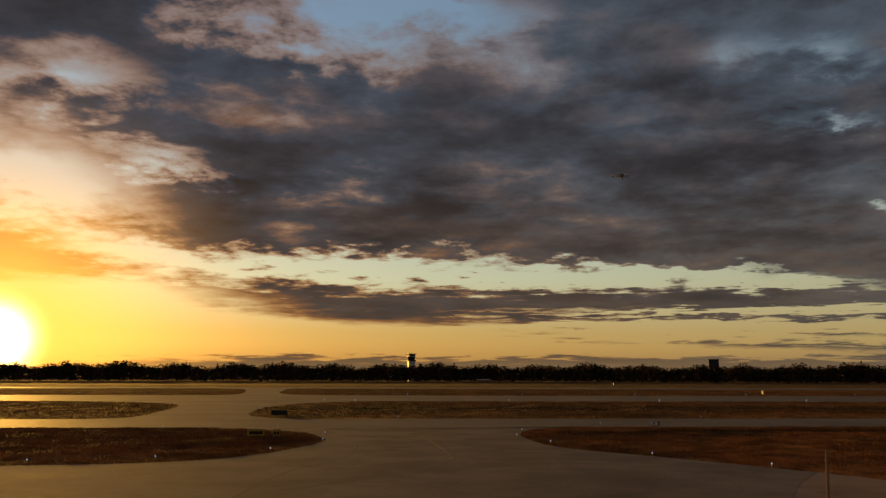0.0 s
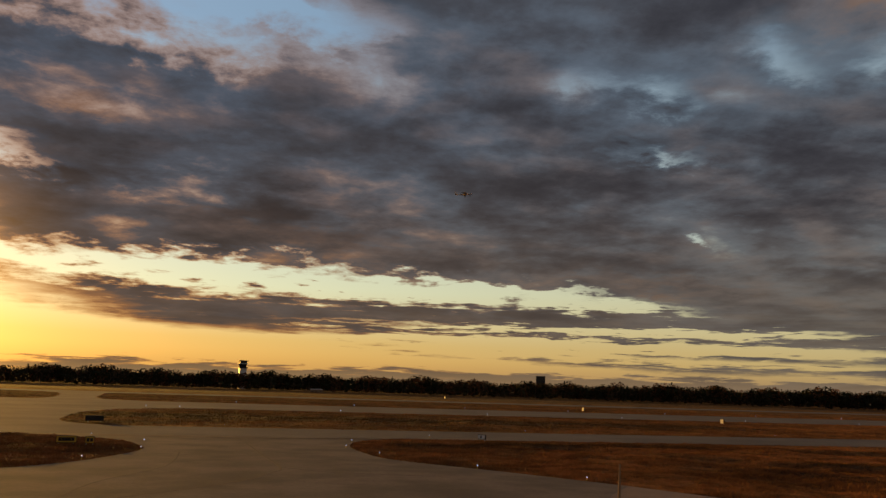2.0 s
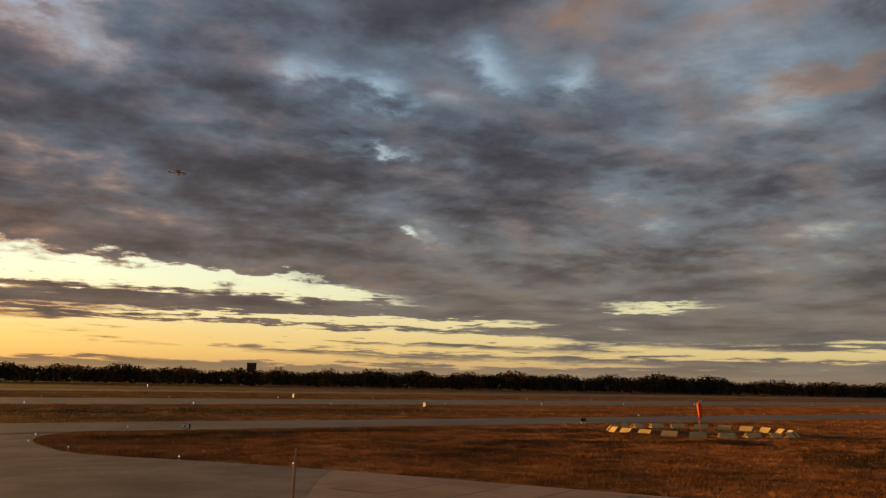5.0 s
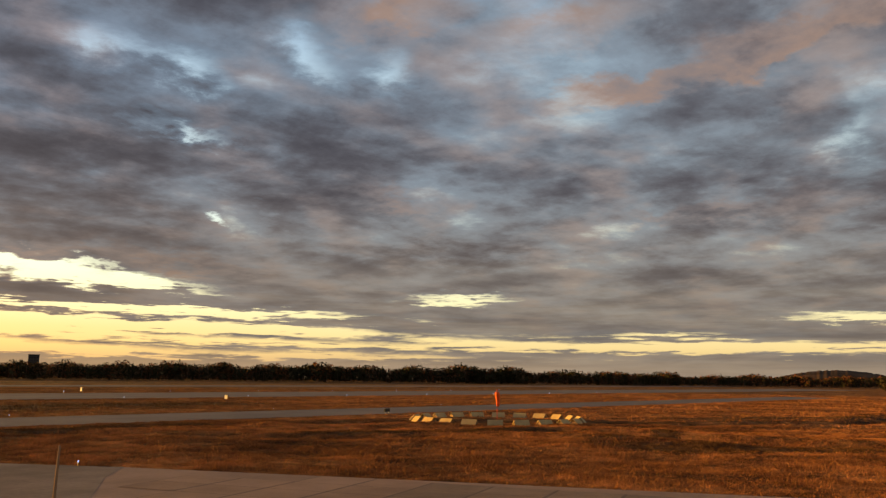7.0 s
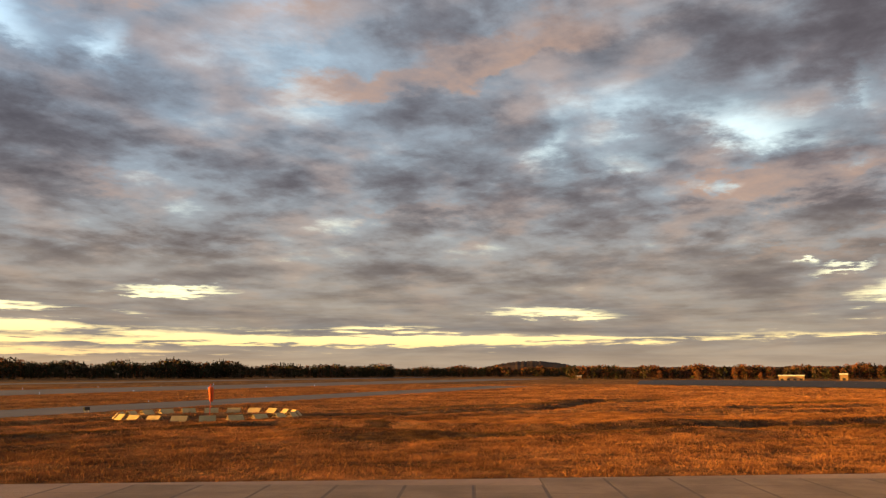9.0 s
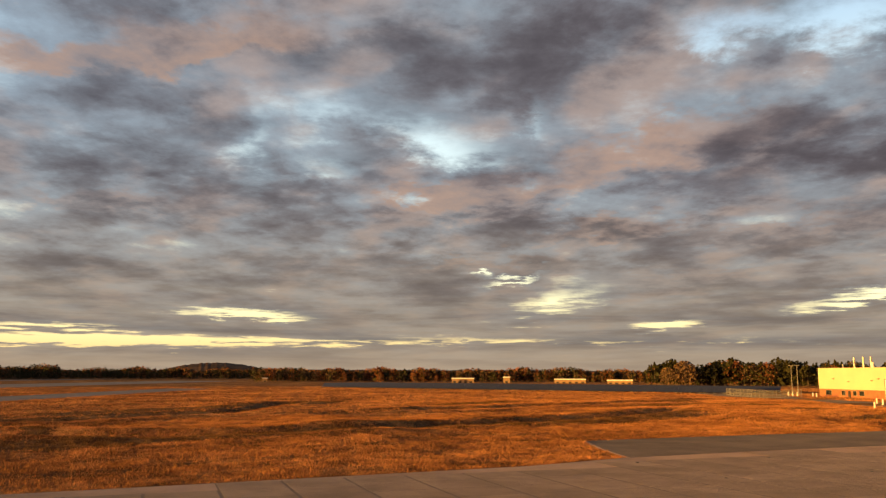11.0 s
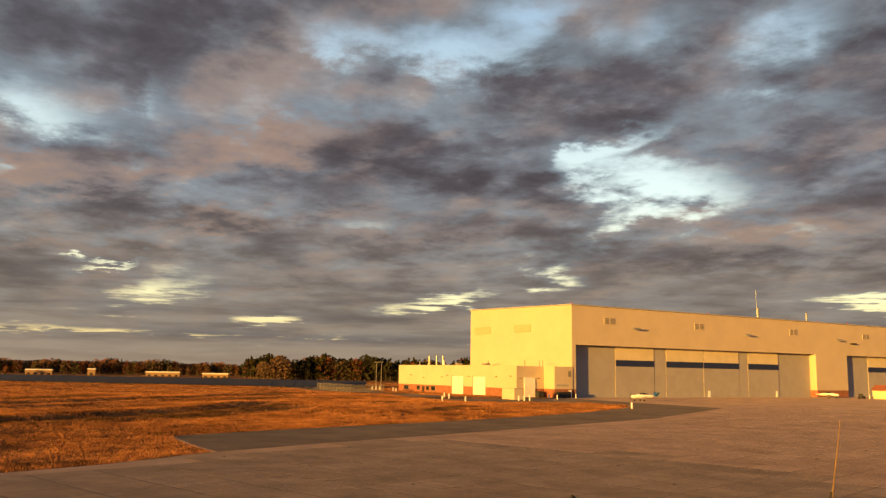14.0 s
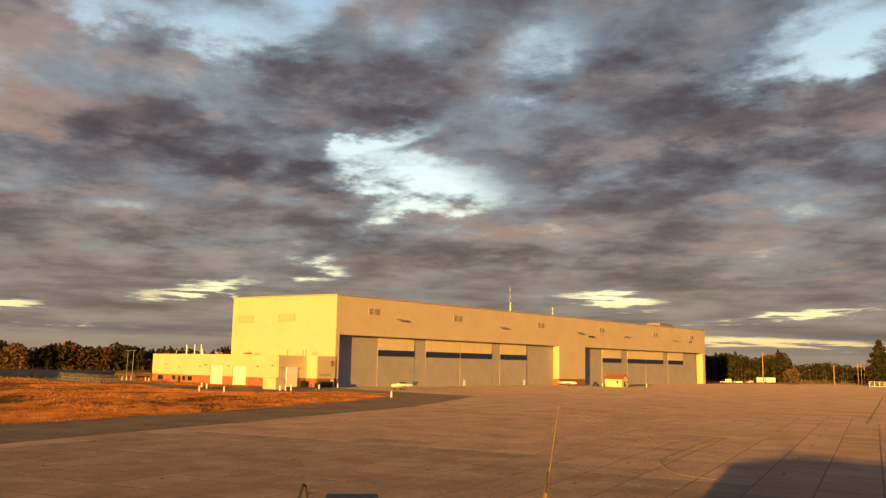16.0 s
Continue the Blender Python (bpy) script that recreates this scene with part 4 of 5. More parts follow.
# ---- shed, tug, things by the hangar ----
shed = thing("shed", HM @ pose(133.5, -24.0, 0.03), "small cream hut with a red shingle roof", "shed")
part("wall", box(-2.6, 2.6, -4.0, 4.0, 0, 3.3), M_CREAM, shed)
gable = bmesh.new()
ga = [gable.verts.new(p) for p in ((-2.6, -4, 3.3), (2.6, -4, 3.3), (0, -4, 5.0))]
gb = [gable.verts.new((v.co.x, 4, v.co.z)) for v in ga]
gable.faces.new(ga), gable.faces.new(gb[::-1])
for q in range(3):
    gable.faces.new((ga[q], gb[q], gb[(q + 1) % 3], ga[(q + 1) % 3]))
part("gable", gable, M_CREAM, shed)
for s in (-1, 1):
    rf = bmesh.new()
    rr = [rf.verts.new(p) for p in ((s * 3.0, -4.4, 3.15), (s * 3.0, 4.4, 3.15), (0, 4.4, 5.1), (0, -4.4, 5.1))]
    ru = [rf.verts.new(v.co + Vector((0, 0, 0.14))) for v in rr]
    rf.faces.new(rr), rf.faces.new(ru[::-1])
    for q in range(4):
        rf.faces.new((rr[q], rr[(q + 1) % 4], ru[(q + 1) % 4], ru[q]))
    bmesh.ops.recalc_face_normals(rf, faces=rf.faces[:])
    part("roof_slope", rf, M_TILE, shed, "red shingle slope")
for y in (-2.0,):
    win = part("window", box(-2.68, -2.6, y - 0.55, y + 0.55, 1.4, 2.6), M_WHITE, shed)
    part("pane", box(-2.71, -2.68, y - 0.42, y + 0.42, 1.52, 2.48), M_GLASS, win)
win = part("window", box(0.9, 2.0, -4.08, -4.0, 1.3, 2.6), M_WHITE, shed)
part("pane", box(1.0, 1.9, -4.11, -4.08, 1.4, 2.5), M_GLASS, win)
part("door", box(-0.8, 0.3, -4.1, -4.0, 0.05, 2.3), M_DARK, shed, "dark door")
part("step", box(-1.1, 0.6, -4.9, -4.0, 0, 0.2), M_APRON, shed)

tug = thing("tow_tractor", pose(233, -263.5, 0.07, 0, 0, -70), "black aircraft tow tractor beside the hut", "tractor")
part("body", box(-1.4, 1.4, -0.8, 0.8, 0.4, 1.1, 0.08), M_DARK, tug)
part("cab", box(-1.2, -0.2, -0.7, 0.7, 1.1, 1.95, 0.08), M_DARK, tug)
for x, y in ((-0.9, -0.8), (-0.9, 0.8), (0.9, -0.8), (0.9, 0.8)):
    part("wheel", tube([(x, y - 0.14, 0.42), (x, y + 0.14, 0.42)], [0.42, 0.42], 14), M_BLACK, tug)

def road_vehicle(m, label, category, paint, length, tall):
    ob = thing(category.replace(" ", "_"), m, label, category)
    part("body", box(-length / 2, length / 2, -1.0, 1.0, 0.45, 1.15, 0.1), paint, ob)
    part("cab", box(length * 0.08, length * 0.36, -0.95, 0.95, 1.15, 2.0, 0.18), M_GLASS, ob, "dark glazed cab")
    part("box", box(-length * 0.48, length * 0.04, -1.0, 1.0, 1.15, tall, 0.06), paint, ob)
    for x in (-length * 0.32, length * 0.32):
        for y in (-0.95, 0.95):
            part("wheel", tube([(x, y - 0.14, 0.42), (x, y + 0.14, 0.42)], [0.42, 0.42], 14), M_BLACK, ob)
    return ob


road_vehicle(pose(291, -446, 0.04, 0, 0, 20), "pale grey service truck parked beyond the hangar", "truck", M_GALV, 7.0, 2.6)
road_vehicle(pose(287, -452, 0.04, 0, 0, 35), "white pickup parked beyond the hangar", "pickup", M_WHITE, 5.2, 1.3)
road_vehicle(pose(283, -458, 0.04, 0, 0, 15), "grey van parked beyond the hangar", "van", M_GALV, 5.0, 1.9)
trailer = thing("trailer", pose(290, -488, 0.04, 0, 0, 42), "cream box trailer glowing in low sun", "trailer")
part("body", box(-5.6, 5.6, -1.25, 1.25, 0.7, 3.7, 0.06), M_WHITE, trailer)
for x in (-3.8, -2.8, 3.6):
    for y in (-1.1, 1.1):
        part("wheel", tube([(x, y - 0.14, 0.42), (x, y + 0.14, 0.42)], [0.42, 0.42], 12), M_BLACK, trailer)
part("drawbar", box(5.6, 7.2, -0.1, 0.1, 0.55, 0.7), M_DARK, trailer)

# poles and wires beyond the apron
def pole(x, y, tall, label):
    ob = thing("utility_pole", pose(x, y, 0), label, "pole", "poles beyond the apron")
    part("shaft", tube([(0, 0, -0.5), (0, 0, tall)], [0.42, 0.28], 8), M_TIMBER, ob)
    part("crossarm", box(-1.3, 1.3, -0.08, 0.08, tall - 1.0, tall - 0.8), M_TIMBER, ob)
    return ob


pole(275, -460, 19.3, "tall bare wooden pole lit by low sun")
pole(252, -500, 12.0, "weathered wooden utility pole")
for q in range(7):
    ob = thing("post", pose(238.5 - 1.15 * q, -502 - 1.6 * q, 0), "tall pale wooden post in a row", "post", "row of tall posts")
    part("shaft", tube([(0, 0, -0.4), (0, 0, 13.2 + 0.35 * q)], [0.24, 0.2], 8), M_TIMBER, ob)
    part("crossarm", box(-0.9, 0.9, -0.1, 0.1, 11.6, 11.9), M_TIMBER, ob)
    part("cap", tube([(0, 0, 13.2 + 0.35 * q), (0, 0, 13.45 + 0.35 * q)], [0.26, 0.12], 8), M_GALV, ob)
for q, z in enumerate((18.6, 17.4)):
    wire = thing("overhead_wire", pose(0, 0, 0), "thin black overhead wire between the poles", "wire", "overhead wires")
    pts = [Vector((310, -410, z + 1)).lerp(Vector((230, -512, z - 5)), f / 12) - Vector((0, 0, 2.2 * math.sin(math.pi * f / 12))) for f in range(13)]
    part("cable", tube(pts, [0.035] * 13, 5), M_WIRE, wire)

barrier = thing("barrier", pose(215.4, -465.5, 0, 0, 0, 208), "white-painted pipe barrier at the apron edge", "barrier")
for z in (0.6, 1.9, 3.0):
    part("rail", tube([(0, 0, z), (15, 0, z)], [0.12, 0.12]), M_WHITE, barrier)
for q in range(7):
    part("post", tube([(q * 2.5, 0, 0), (q * 2.5, 0, 3.1)], [0.14, 0.14]), M_WHITE, barrier)


def mesh_fence(x0, y0, x1, y1, tall, label):
    ob = thing("fence", pose(0, 0, 0), label, "fence")
    n = max(2, int(math.hypot(x1 - x0, y1 - y0) / 3))
    for q in range(n + 1):
        f = q / n
        x, y = x0 + (x1 - x0) * f, y0 + (y1 - y0) * f
        part("post", tube([(x, y, -0.2), (x, y, tall)], [0.06, 0.06], 6), M_LOUVRE, ob)
    for z in (0.1, tall * 0.5, tall - 0.05):
        part("rail", tube([(x0, y0, z), (x1, y1, z)], [0.035, 0.035], 5), M_LOUVRE, ob)
    bm = bmesh.new()
    for q in range(int(n * 3 / 0.35)):
        f = q / (n * 3 / 0.35)
        x, y = x0 + (x1 - x0) * f, y0 + (y1 - y0) * f
        tube([(x, y, 0.05), (x, y, tall - 0.05)], [0.016, 0.016], 3, bm, False) if q < 160 else None
    part("mesh", bm, M_LOUVRE, ob, "woven wire mesh")
    return ob


mesh_fence(317.8, -76, 282.3, -80.5, 2.6, "chain-link fence beside the annex yard")
mesh_fence(282.3, -80.5, 300, -97, 2.6, "chain-link fence beside the annex yard")
mesh_fence(268, -472, 232, -482, 3.0, "chain-link fence along the far apron")
yard = obj("yard", prism([(365, -71), (300, -70), (262, -87), (222, -82), (196, -90), (192, -116), (226, -130), (236, -100), (285, -92), (370, -108)], -0.2, 0.02), M_ASPHALT)
tagged(yard, "asphalt service road and yard beside the annex", "road", kind="structure")
for x, y in ((332, -104), (322, -103)):
    lp = thing("street_lamp", pose(x, y, 0, 0, 0, 20), "tall grey lamp post with twin heads", "lamp post", "lamp posts in the yard")
    part("pole", tube([(0, 0, 0), (0, 0, 11)], [0.16, 0.1]), M_LOUVRE, lp)
    for s in (-1, 1):
        part("arm", tube([(0, 0, 10.9), (s * 0.9, 0, 11)], [0.06, 0.05]), M_LOUVRE, lp)
        part("lamp_head", box(s * 0.9 - 0.45, s * 0.9 + 0.45, -0.2, 0.2, 10.95, 11.15, 0.04), M_LOUVRE, lp)

# ---- airfield furniture ----
CX, CY = 112.0, 101.0
sock = thing("windsock", pose(114.0, 102.8, 0), "orange windsock hanging from a thin red pole", "windsock")
part("pole", tube([(0, 0, 0), (0, 0, 5.3)], [0.07, 0.05]), M_RED, sock)
part("hoop", tube([(0.05, 0.0, 4.95), (0.35, 0.1, 4.95)], [0.04, 0.04]), M_GALV, sock)
part("sleeve", tube([(0.05, 0.0, 5.05), (0.12, 0.04, 4.6), (0.30, 0.08, 3.8), (0.36, 0.10, 2.9), (0.38, 0.1, 2.5)], [0.42, 0.46, 0.40, 0.32, 0.26], 10), M_ORANGE, sock, "limp orange fabric sleeve", smooth=True)
part("lamp", tube([(0, 0, 5.3), (0, 0, 5.6)], [0.12, 0.06]), M_RED, sock)
marker = thing("segment_marker", pose(CX, CY + 14.8, 0), "cream A-shaped board of the wind circle", "marker", "segmented circle round the windsock")
for s in (-1, 1):
    bd = bmesh.new()
    bv = [bd.verts.new(p) for p in ((-1.25, s * 0.85, 0.1), (1.25, s * 0.85, 0.1), (1.25, s * 0.04, 0.95), (-1.25, s * 0.04, 0.95))]
    bw = [bd.verts.new(v.co + Vector((0, -s * 0.04, -0.05))) for v in bv]
    bd.faces.new(bv), bd.faces.new(bw[::-1])
    for q in range(4):
        bd.faces.new((bv[q], bv[(q + 1) % 4], bw[(q + 1) % 4], bw[q]))
    bmesh.ops.recalc_face_normals(bd, faces=bd.faces[:])
    part("board", bd, M_BOARD, marker)
for x in (-1.1, 1.1):
    part("leg", box(x - 0.05, x + 0.05, -0.5, 0.5, 0, 0.45), M_TIMBER, marker)
rng = random.Random(3)
for q in range(1, 22):
    a = math.tau * q / 22
    copy_thing(marker, pose(CX + 14.8 * math.sin(a), CY + 14.8 * math.cos(a), 0.02, 0, 0, -math.degrees(a) + rng.uniform(-6, 6)))
marker.matrix_world = pose(CX, CY + 14.8, 0.02)


def box_sign(m, label, wide, tall, face, bars):
    ob = thing("airfield_sign", m, label, "sign", "airfield signs")
    part("cabinet", box(-wide / 2, wide / 2, -0.15, 0.15, 0.25, 0.25 + tall, 0.03), M_DARK, ob)
    part("panel", box(-wide / 2 + 0.06, wide / 2 - 0.06, -0.19, -0.15, 0.31, 0.19 + tall), face, ob)
    for x in (-wide * 0.35, wide * 0.35):
        part("leg", tube([(x, 0, 0), (x, 0, 0.25)], [0.05, 0.05]), M_GALV, ob)
    for q in range(bars):
        x = -wide * 0.38 + wide * 0.76 * (q + 0.5) / bars
        part("mark", box(x - 0.16, x + 0.16, -0.21, -0.19, 0.45, 0.05 + tall), M_BLACK, ob)
    return ob


box_sign(pose(-22.8, 103.4, 0, 0, 0, 12), "yellow taxiway sign with illegible black marks", 2.2, 0.8, M_YELLOW, 5)
box_sign(pose(-20.2, 103.0, 0, 0, 0, 12), "yellow taxiway sign with illegible black marks", 1.0, 0.8, M_YELLOW, 2)
box_sign(pose(-30.7, 158.4, 0, 0, 0, 190), "dark back of an airfield sign", 3.0, 0.9, M_DARK, 0)
box_sign(pose(32.1, 127.4, 0, 0, 0, -60), "white-edged airfield sign catching the sun", 1.6, 0.7, M_WHITE, 1)
box_sign(pose(117.0, 137.1, 0, 0, 0, 190), "dark back of an airfield sign", 1.6, 0.7, M_DARK, 0)
for x, y, tall in ((152.4, 745, 2.6), (138.4, 362, 2.0), (135.1, 236, 1.6)):
    box_sign(pose(x, y, 0, 0, 0, -76), "upright runway sign lit orange by the sun", 1.4, tall * 0.85, M_WHITE, 0)

light = thing("edge_light", pose(-35.6, 73.0, 0.02), "small taxiway edge light on a short stake", "edge light", "airfield edge lights")
part("stake", tube([(0, 0, 0), (0, 0, 0.28)], [0.04, 0.035], 6), M_YELLOW, light)
M_LAMP = material("blue_lamp_glass", (0.35, 0.45, 0.9), 0.2, vary=0.05)
M_LAMP.node_tree.nodes["Principled BSDF"].inputs["Emission Color"].default_value = (0.55, 0.65, 1.0, 1)
M_LAMP.node_tree.nodes["Principled BSDF"].inputs["Emission Strength"].default_value = 0.7
part("lens", tube([(0, 0, 0.28), (0, 0, 0.36), (0, 0, 0.42)], [0.05, 0.055, 0.025], 8), M_LAMP, light, "glowing blue-white lens")
for x, y in ((-25.7, 76.2), (-17.2, 85), (-13.8, 97.7), (-15.2, 109.5), (-23.4, 119.8), (-40, 121), (12.2, 95.5), (20.0, 81), (27.6, 71.4), (11.0, 117), (9.3, 106), (24.8, 132.5)):
    copy_thing(light, pose(x, y, 0.03))
big_light = thing("edge_light", pose(-35.5, 252.0, 0), "white runway edge light on a short stake", "edge light", "runway edge lights")
part("stake", tube([(0, 0, 0), (0, 0, 0.45)], [0.06, 0.05], 6), M_WHITE, big_light)
part("lens", tube([(0, 0, 0.45), (0, 0, 0.7), (0, 0, 0.8)], [0.10, 0.11, 0.05], 8), M_LAMP, big_light, "glowing white lens")
for row, near in ((0, 251.5), (1, 335)):
    for q in range(10):
        x = -26 + 46 * q + row * 12
        copy_thing(big_light, pose(x, near + 0.06 * x, 0))
for q in range(6):
    x = -8 + 56 * q
    copy_thing(light, pose(x, 153 + 0.075 * x, 0.02))

# solar tables
table = thing("solar_table", pose(0, 0, 0), "dark blue solar panels on a galvanised frame", "solar panel", "solar array")
for z, y in ((0.75, -0.9), (2.35, 0.9)):
    part("rail", box(-4.9, 4.9, y - 0.05, y + 0.05, z - 0.16, z - 0.06), M_GALV, table)
for x in (-4, 0, 4):
    part("leg", box(x - 0.07, x + 0.07, 0.5, 0.64, 0, 1.95), M_LOUVRE, table)
    part("leg", box(x - 0.07, x + 0.07, -0.64, -0.5, 0, 1.0), M_LOUVRE, table)
pan = bmesh.new()
pa = [pan.verts.new(p) for p in ((-0.8, -1.2, 0.5), (0.8, -1.2, 0.5), (0.8, 1.2, 2.7), (-0.8, 1.2, 2.7))]
pb = [pan.verts.new(v.co + Vector((0, -0.05, 0.06))) for v in pa]
pan.faces.new(pa[::-1]), pan.faces.new(pb)
for q in range(4):
    pan.faces.new((pa[q], pa[(q + 1) % 4], pb[(q + 1) % 4], pb[q]))
one = part("panel", pan, M_SOLAR, table)
one.location.x = -4.1
for q in range(1, 6):
    p = new("panel", one.data)
    p.parent, p.location.x = table, -4.1 + 1.64 * q
a0, a1 = Vector((470, 112, 0)), Vector((357, -60, 0))
along = (a1 - a0).normalized()
back_way = Vector((-along.y, along.x, 0))
turn = math.degrees(math.atan2(along.y, along.x))
count = 0
for row in range(5):
    for q in range(24):
        at = a0 + along * (q * 10.1 + 5) + back_way * (row * 9.0)
        m = pose(at.x, at.y, 0, 0, 0, turn)
        if count == 0:
            table.matrix_world = m
        else:
            copy_thing(table, m)
        count += 1

# far buildings
def low_building(m, label, wide, deep, tall, bays):
    ob = thing("building", m, label, "building")
    part("wall", box(-wide / 2, wide / 2, 0, deep, 0, tall - 0.9), M_TIMBER, ob)
    part("roof", box(-wide / 2 - 0.4, wide / 2 + 0.4, -0.4, deep + 0.4, tall - 0.9, tall + 0.1, 0.2), M_WHITE, ob, "pale flat roof")
    for q in range(bays):
        x = -wide / 2 + wide * (q + 0.5) / bays
        part("door", box(x - 1.2, x + 1.2, -0.06, 0, 0, tall * 0.35), M_DARK, ob)
    return ob


for az, d, wide, tall, bays in ((86.1, 760, 20, 4.4, 4), (89.1, 760, 6, 5.6, 1), (93.4, 740, 27, 3.9, 5), (96.7, 700, 20, 3.4, 4)):
    low_building(pose(d * math.sin(radians(az)), d * math.cos(radians(az)), 0, 0, 0, -az), "long low white building before the autumn woods", wide, 10, tall, bays)
low_building(pose(800, 249, 0, 0, 0, -72.7), "small white equipment hut out on the airfield", 4.4, 4, 4.0, 1)
low_building(pose(55, 1120, 0, 0, 0, 0), "low pale building before the far woods", 16, 10, 4.0, 3)

block = thing("tower_block", pose(1330 * math.sin(radians(18.05)), 1330 * math.cos(radians(18.05)), 0, 0, 0, -18), "dark block rising above the far trees", "building")
part("wall", box(-7.2, 7.2, -4, 6, 0, 33.8), M_DARK, block)
part("parapet", box(-7.6, 7.6, -4.4, 6.4, 33.8, 34.7), M_DARK, block)
for q in range(4):
    for z in (25, 29):
        part("window", box(-6.2 + 3.3 * q, -4.2 + 3.3 * q, -4.06, -4, z, z + 2), M_GLASS, block)

tower = thing("control_tower", pose(1310 * math.sin(radians(-2.16)), 1310 * math.cos(radians(-2.16)), 0, 0, 0, 17), "airport control tower with glazed cab above the trees", "control tower")
part("shaft", box(-5.0, 5.0, -5.0, 5.0, 0, 31.0, 0.3), M_WHITE, tower, "tall square pale shaft")
part("gallery", box(-6.2, 6.2, -6.2, 6.2, 31.0, 33.0, 0.2), M_DARK, tower)
part("cab", loft([(33.0, 0, 5.4, 5.4), (37.6, 0, 6.6, 6.6)], 8), M_GLASS, tower, "glazed cab").matrix_local = pose(0, 0, 0, 0, -90, 0)
part("floor_ring", box(-6.4, 6.4, -6.4, 6.4, 37.6, 38.4, 0.2), M_WHITE, tower)
part("upper_cab", box(-5.0, 5.0, -5.0, 5.0, 38.4, 41.6), M_GLASS, tower)
part("roof", box(-6.9, 6.9, -6.9, 6.9, 41.6, 42.8, 0.3), M_DARK, tower)
part("aerial", tube([(1, 1, 42.8), (1, 1, 46)], [0.12, 0.06]), M_DARK, tower)

# ---- single trees ----
def tree(x, y, kind, height, wide, count, seed, label, leaf):
    rng = np.random.default_rng(seed)
    ob = thing("tree", pose(x, y, 0), label, "tree")
    part("trunk", tube([(0, 0, -0.3), (0.1, 0, height * 0.35), (0.0, 0.15, height * 0.7), (0, 0, height * 0.96)], [height * 0.018, height * 0.014, height * 0.009, 0.03], 8), M_TRUNK, ob)
    bm = bmesh.new()
    for q in range(26):
        f = 0.22 + 0.7 * q / 26
        a, r = q * 2.4, wide * (1.05 - f) * 0.9 if kind == "pine" else wide * 0.7 * math.sqrt(max(0.1, 1 - (2 * f - 0.9) ** 2))
        z = height * f
        tube([(0, 0, z), (r * math.cos(a) * 0.6, r * math.sin(a) * 0.6, z + height * 0.03), (r * math.cos(a), r * math.sin(a), z + height * (0.02 if kind == "pine" else 0.09))], [height * 0.006, height * 0.004, 0.02], 4, bm, False)
    part("limbs", bm, M_TRUNK, ob)
    crown = new("crown", quad_mesh("crown", crown_quads(rng, kind, height, wide, count) * (1, 1, 1), [leaf], [0] * count))
    crown.parent = ob
    return ob


tree(526 * math.sin(radians(155.8)), 526 * math.cos(radians(155.8)), "pine", 25.5, 8.5, 2200, 1, "tall ragged pine in warm evening light", M_PINE)
tree(540 * math.sin(radians(157.2)), 540 * math.cos(radians(157.2)), "pine", 19, 7.0, 1500, 2, "dark green pine beside the posts", M_PINE)
for az, d, h, sd in ((82.7, 700, 10.5, 3), (78.0, 760, 9.0, 4), (84.3, 720, 7.0, 5), (80.4, 730, 9.0, 6)):
    tree(d * math.sin(radians(az)), d * math.cos(radians(az)), "leafy", h, h * 0.32, 300, sd, "small autumn tree with orange leaves before the woods", M_RUST)
tree(603 * math.sin(radians(100.9)), 603 * math.cos(radians(100.9)), "leafy", 17, 7.5, 700, 7, "broad bare-twigged tree catching the sun", M_TWIG)
tree(600 * math.sin(radians(99.8)), 600 * math.cos(radians(99.8)), "leafy", 12.5, 5.5, 500, 8, "broad bare-twigged tree catching the sun", M_TWIG)
tree(500 * math.sin(radians(150.8)), 500 * math.cos(radians(150.8)), "leafy", 9.0, 5.0, 260, 9, "fallen brushy tree with bare twigs", M_TWIG)

# ---- the roof under the camera ----
house = thing("building", pose(0, 0, 0), "flat-roofed building under the viewpoint", "building")
part("wall", box(-22, 4.5, -6.8, 4.3, 0, 5.45), M_BRICK, house)
part("roof", box(-22.1, 4.6, -6.9, 4.4, 5.45, 5.6), M_ROOF, house)
M_BRASS = material("weathered_brass", (0.20, 0.13, 0.05), 0.7, vary=0.15, scale=8.0)
rod = thing("lightning_rod", pose(1.56, 3.86, 5.6), "thin weathered metal rod on the roof edge", "rod")
part("rod", tube([(0, 0, 0.05), (0.0, 0, 1.2), (0.012, 0, 1.61)], [0.012, 0.010, 0.005], 8), M_TIMBER, rod)
part("base", tube([(0, 0, 0), (0, 0, 0.06)], [0.08, 0.05], 10), M_GALV, rod)
rod = thing("lightning_rod", pose(3.77, -3.83, 5.6), "leaning yellowish rod tied with cords on the roof", "rod")
left = Vector((0.72, 0.69, 0))
foot = left * 0.17
part("rod", tube([foot, foot * 0.45 + Vector((0, 0, 1.15)), left * 0.0 + Vector((0, 0, 1.67))], [0.005, 0.0048, 0.0025], 8), M_BRASS, rod)
part("tape", tube([foot * 0.44 + Vector((0, 0, 1.18)), foot * 0.36 + Vector((0, 0, 1.30))], [0.007, 0.007], 8), M_BLACK, rod, "black tape wrap")
for k in (-0.10, -0.05, 0.03):
    part("cord", tube([foot * 0.36 + Vector((0, 0, 1.3)), foot + left * (-k * 1.6) + Vector((0, 0, 0.0))], [0.002, 0.002], 5), M_BRASS, rod, "taut yellow cord")
part("base", tube([foot, foot + Vector((0, 0, 0.06))], [0.09, 0.05], 10), M_GALV, rod)
unit = thing("roof_unit", pose(3.56, -2.29, 5.6, 0, 0, -32), "black metal equipment box on the roof", "equipment box")
part("housing", box(-0.11, 0.11, -0.1, 0.1, 0, 1.285, 0.01), M_DARK, unit)
part("lid", box(-0.13, 0.13, -0.12, 0.12, 1.285, 1.305, 0.005), M_BLACK, unit)
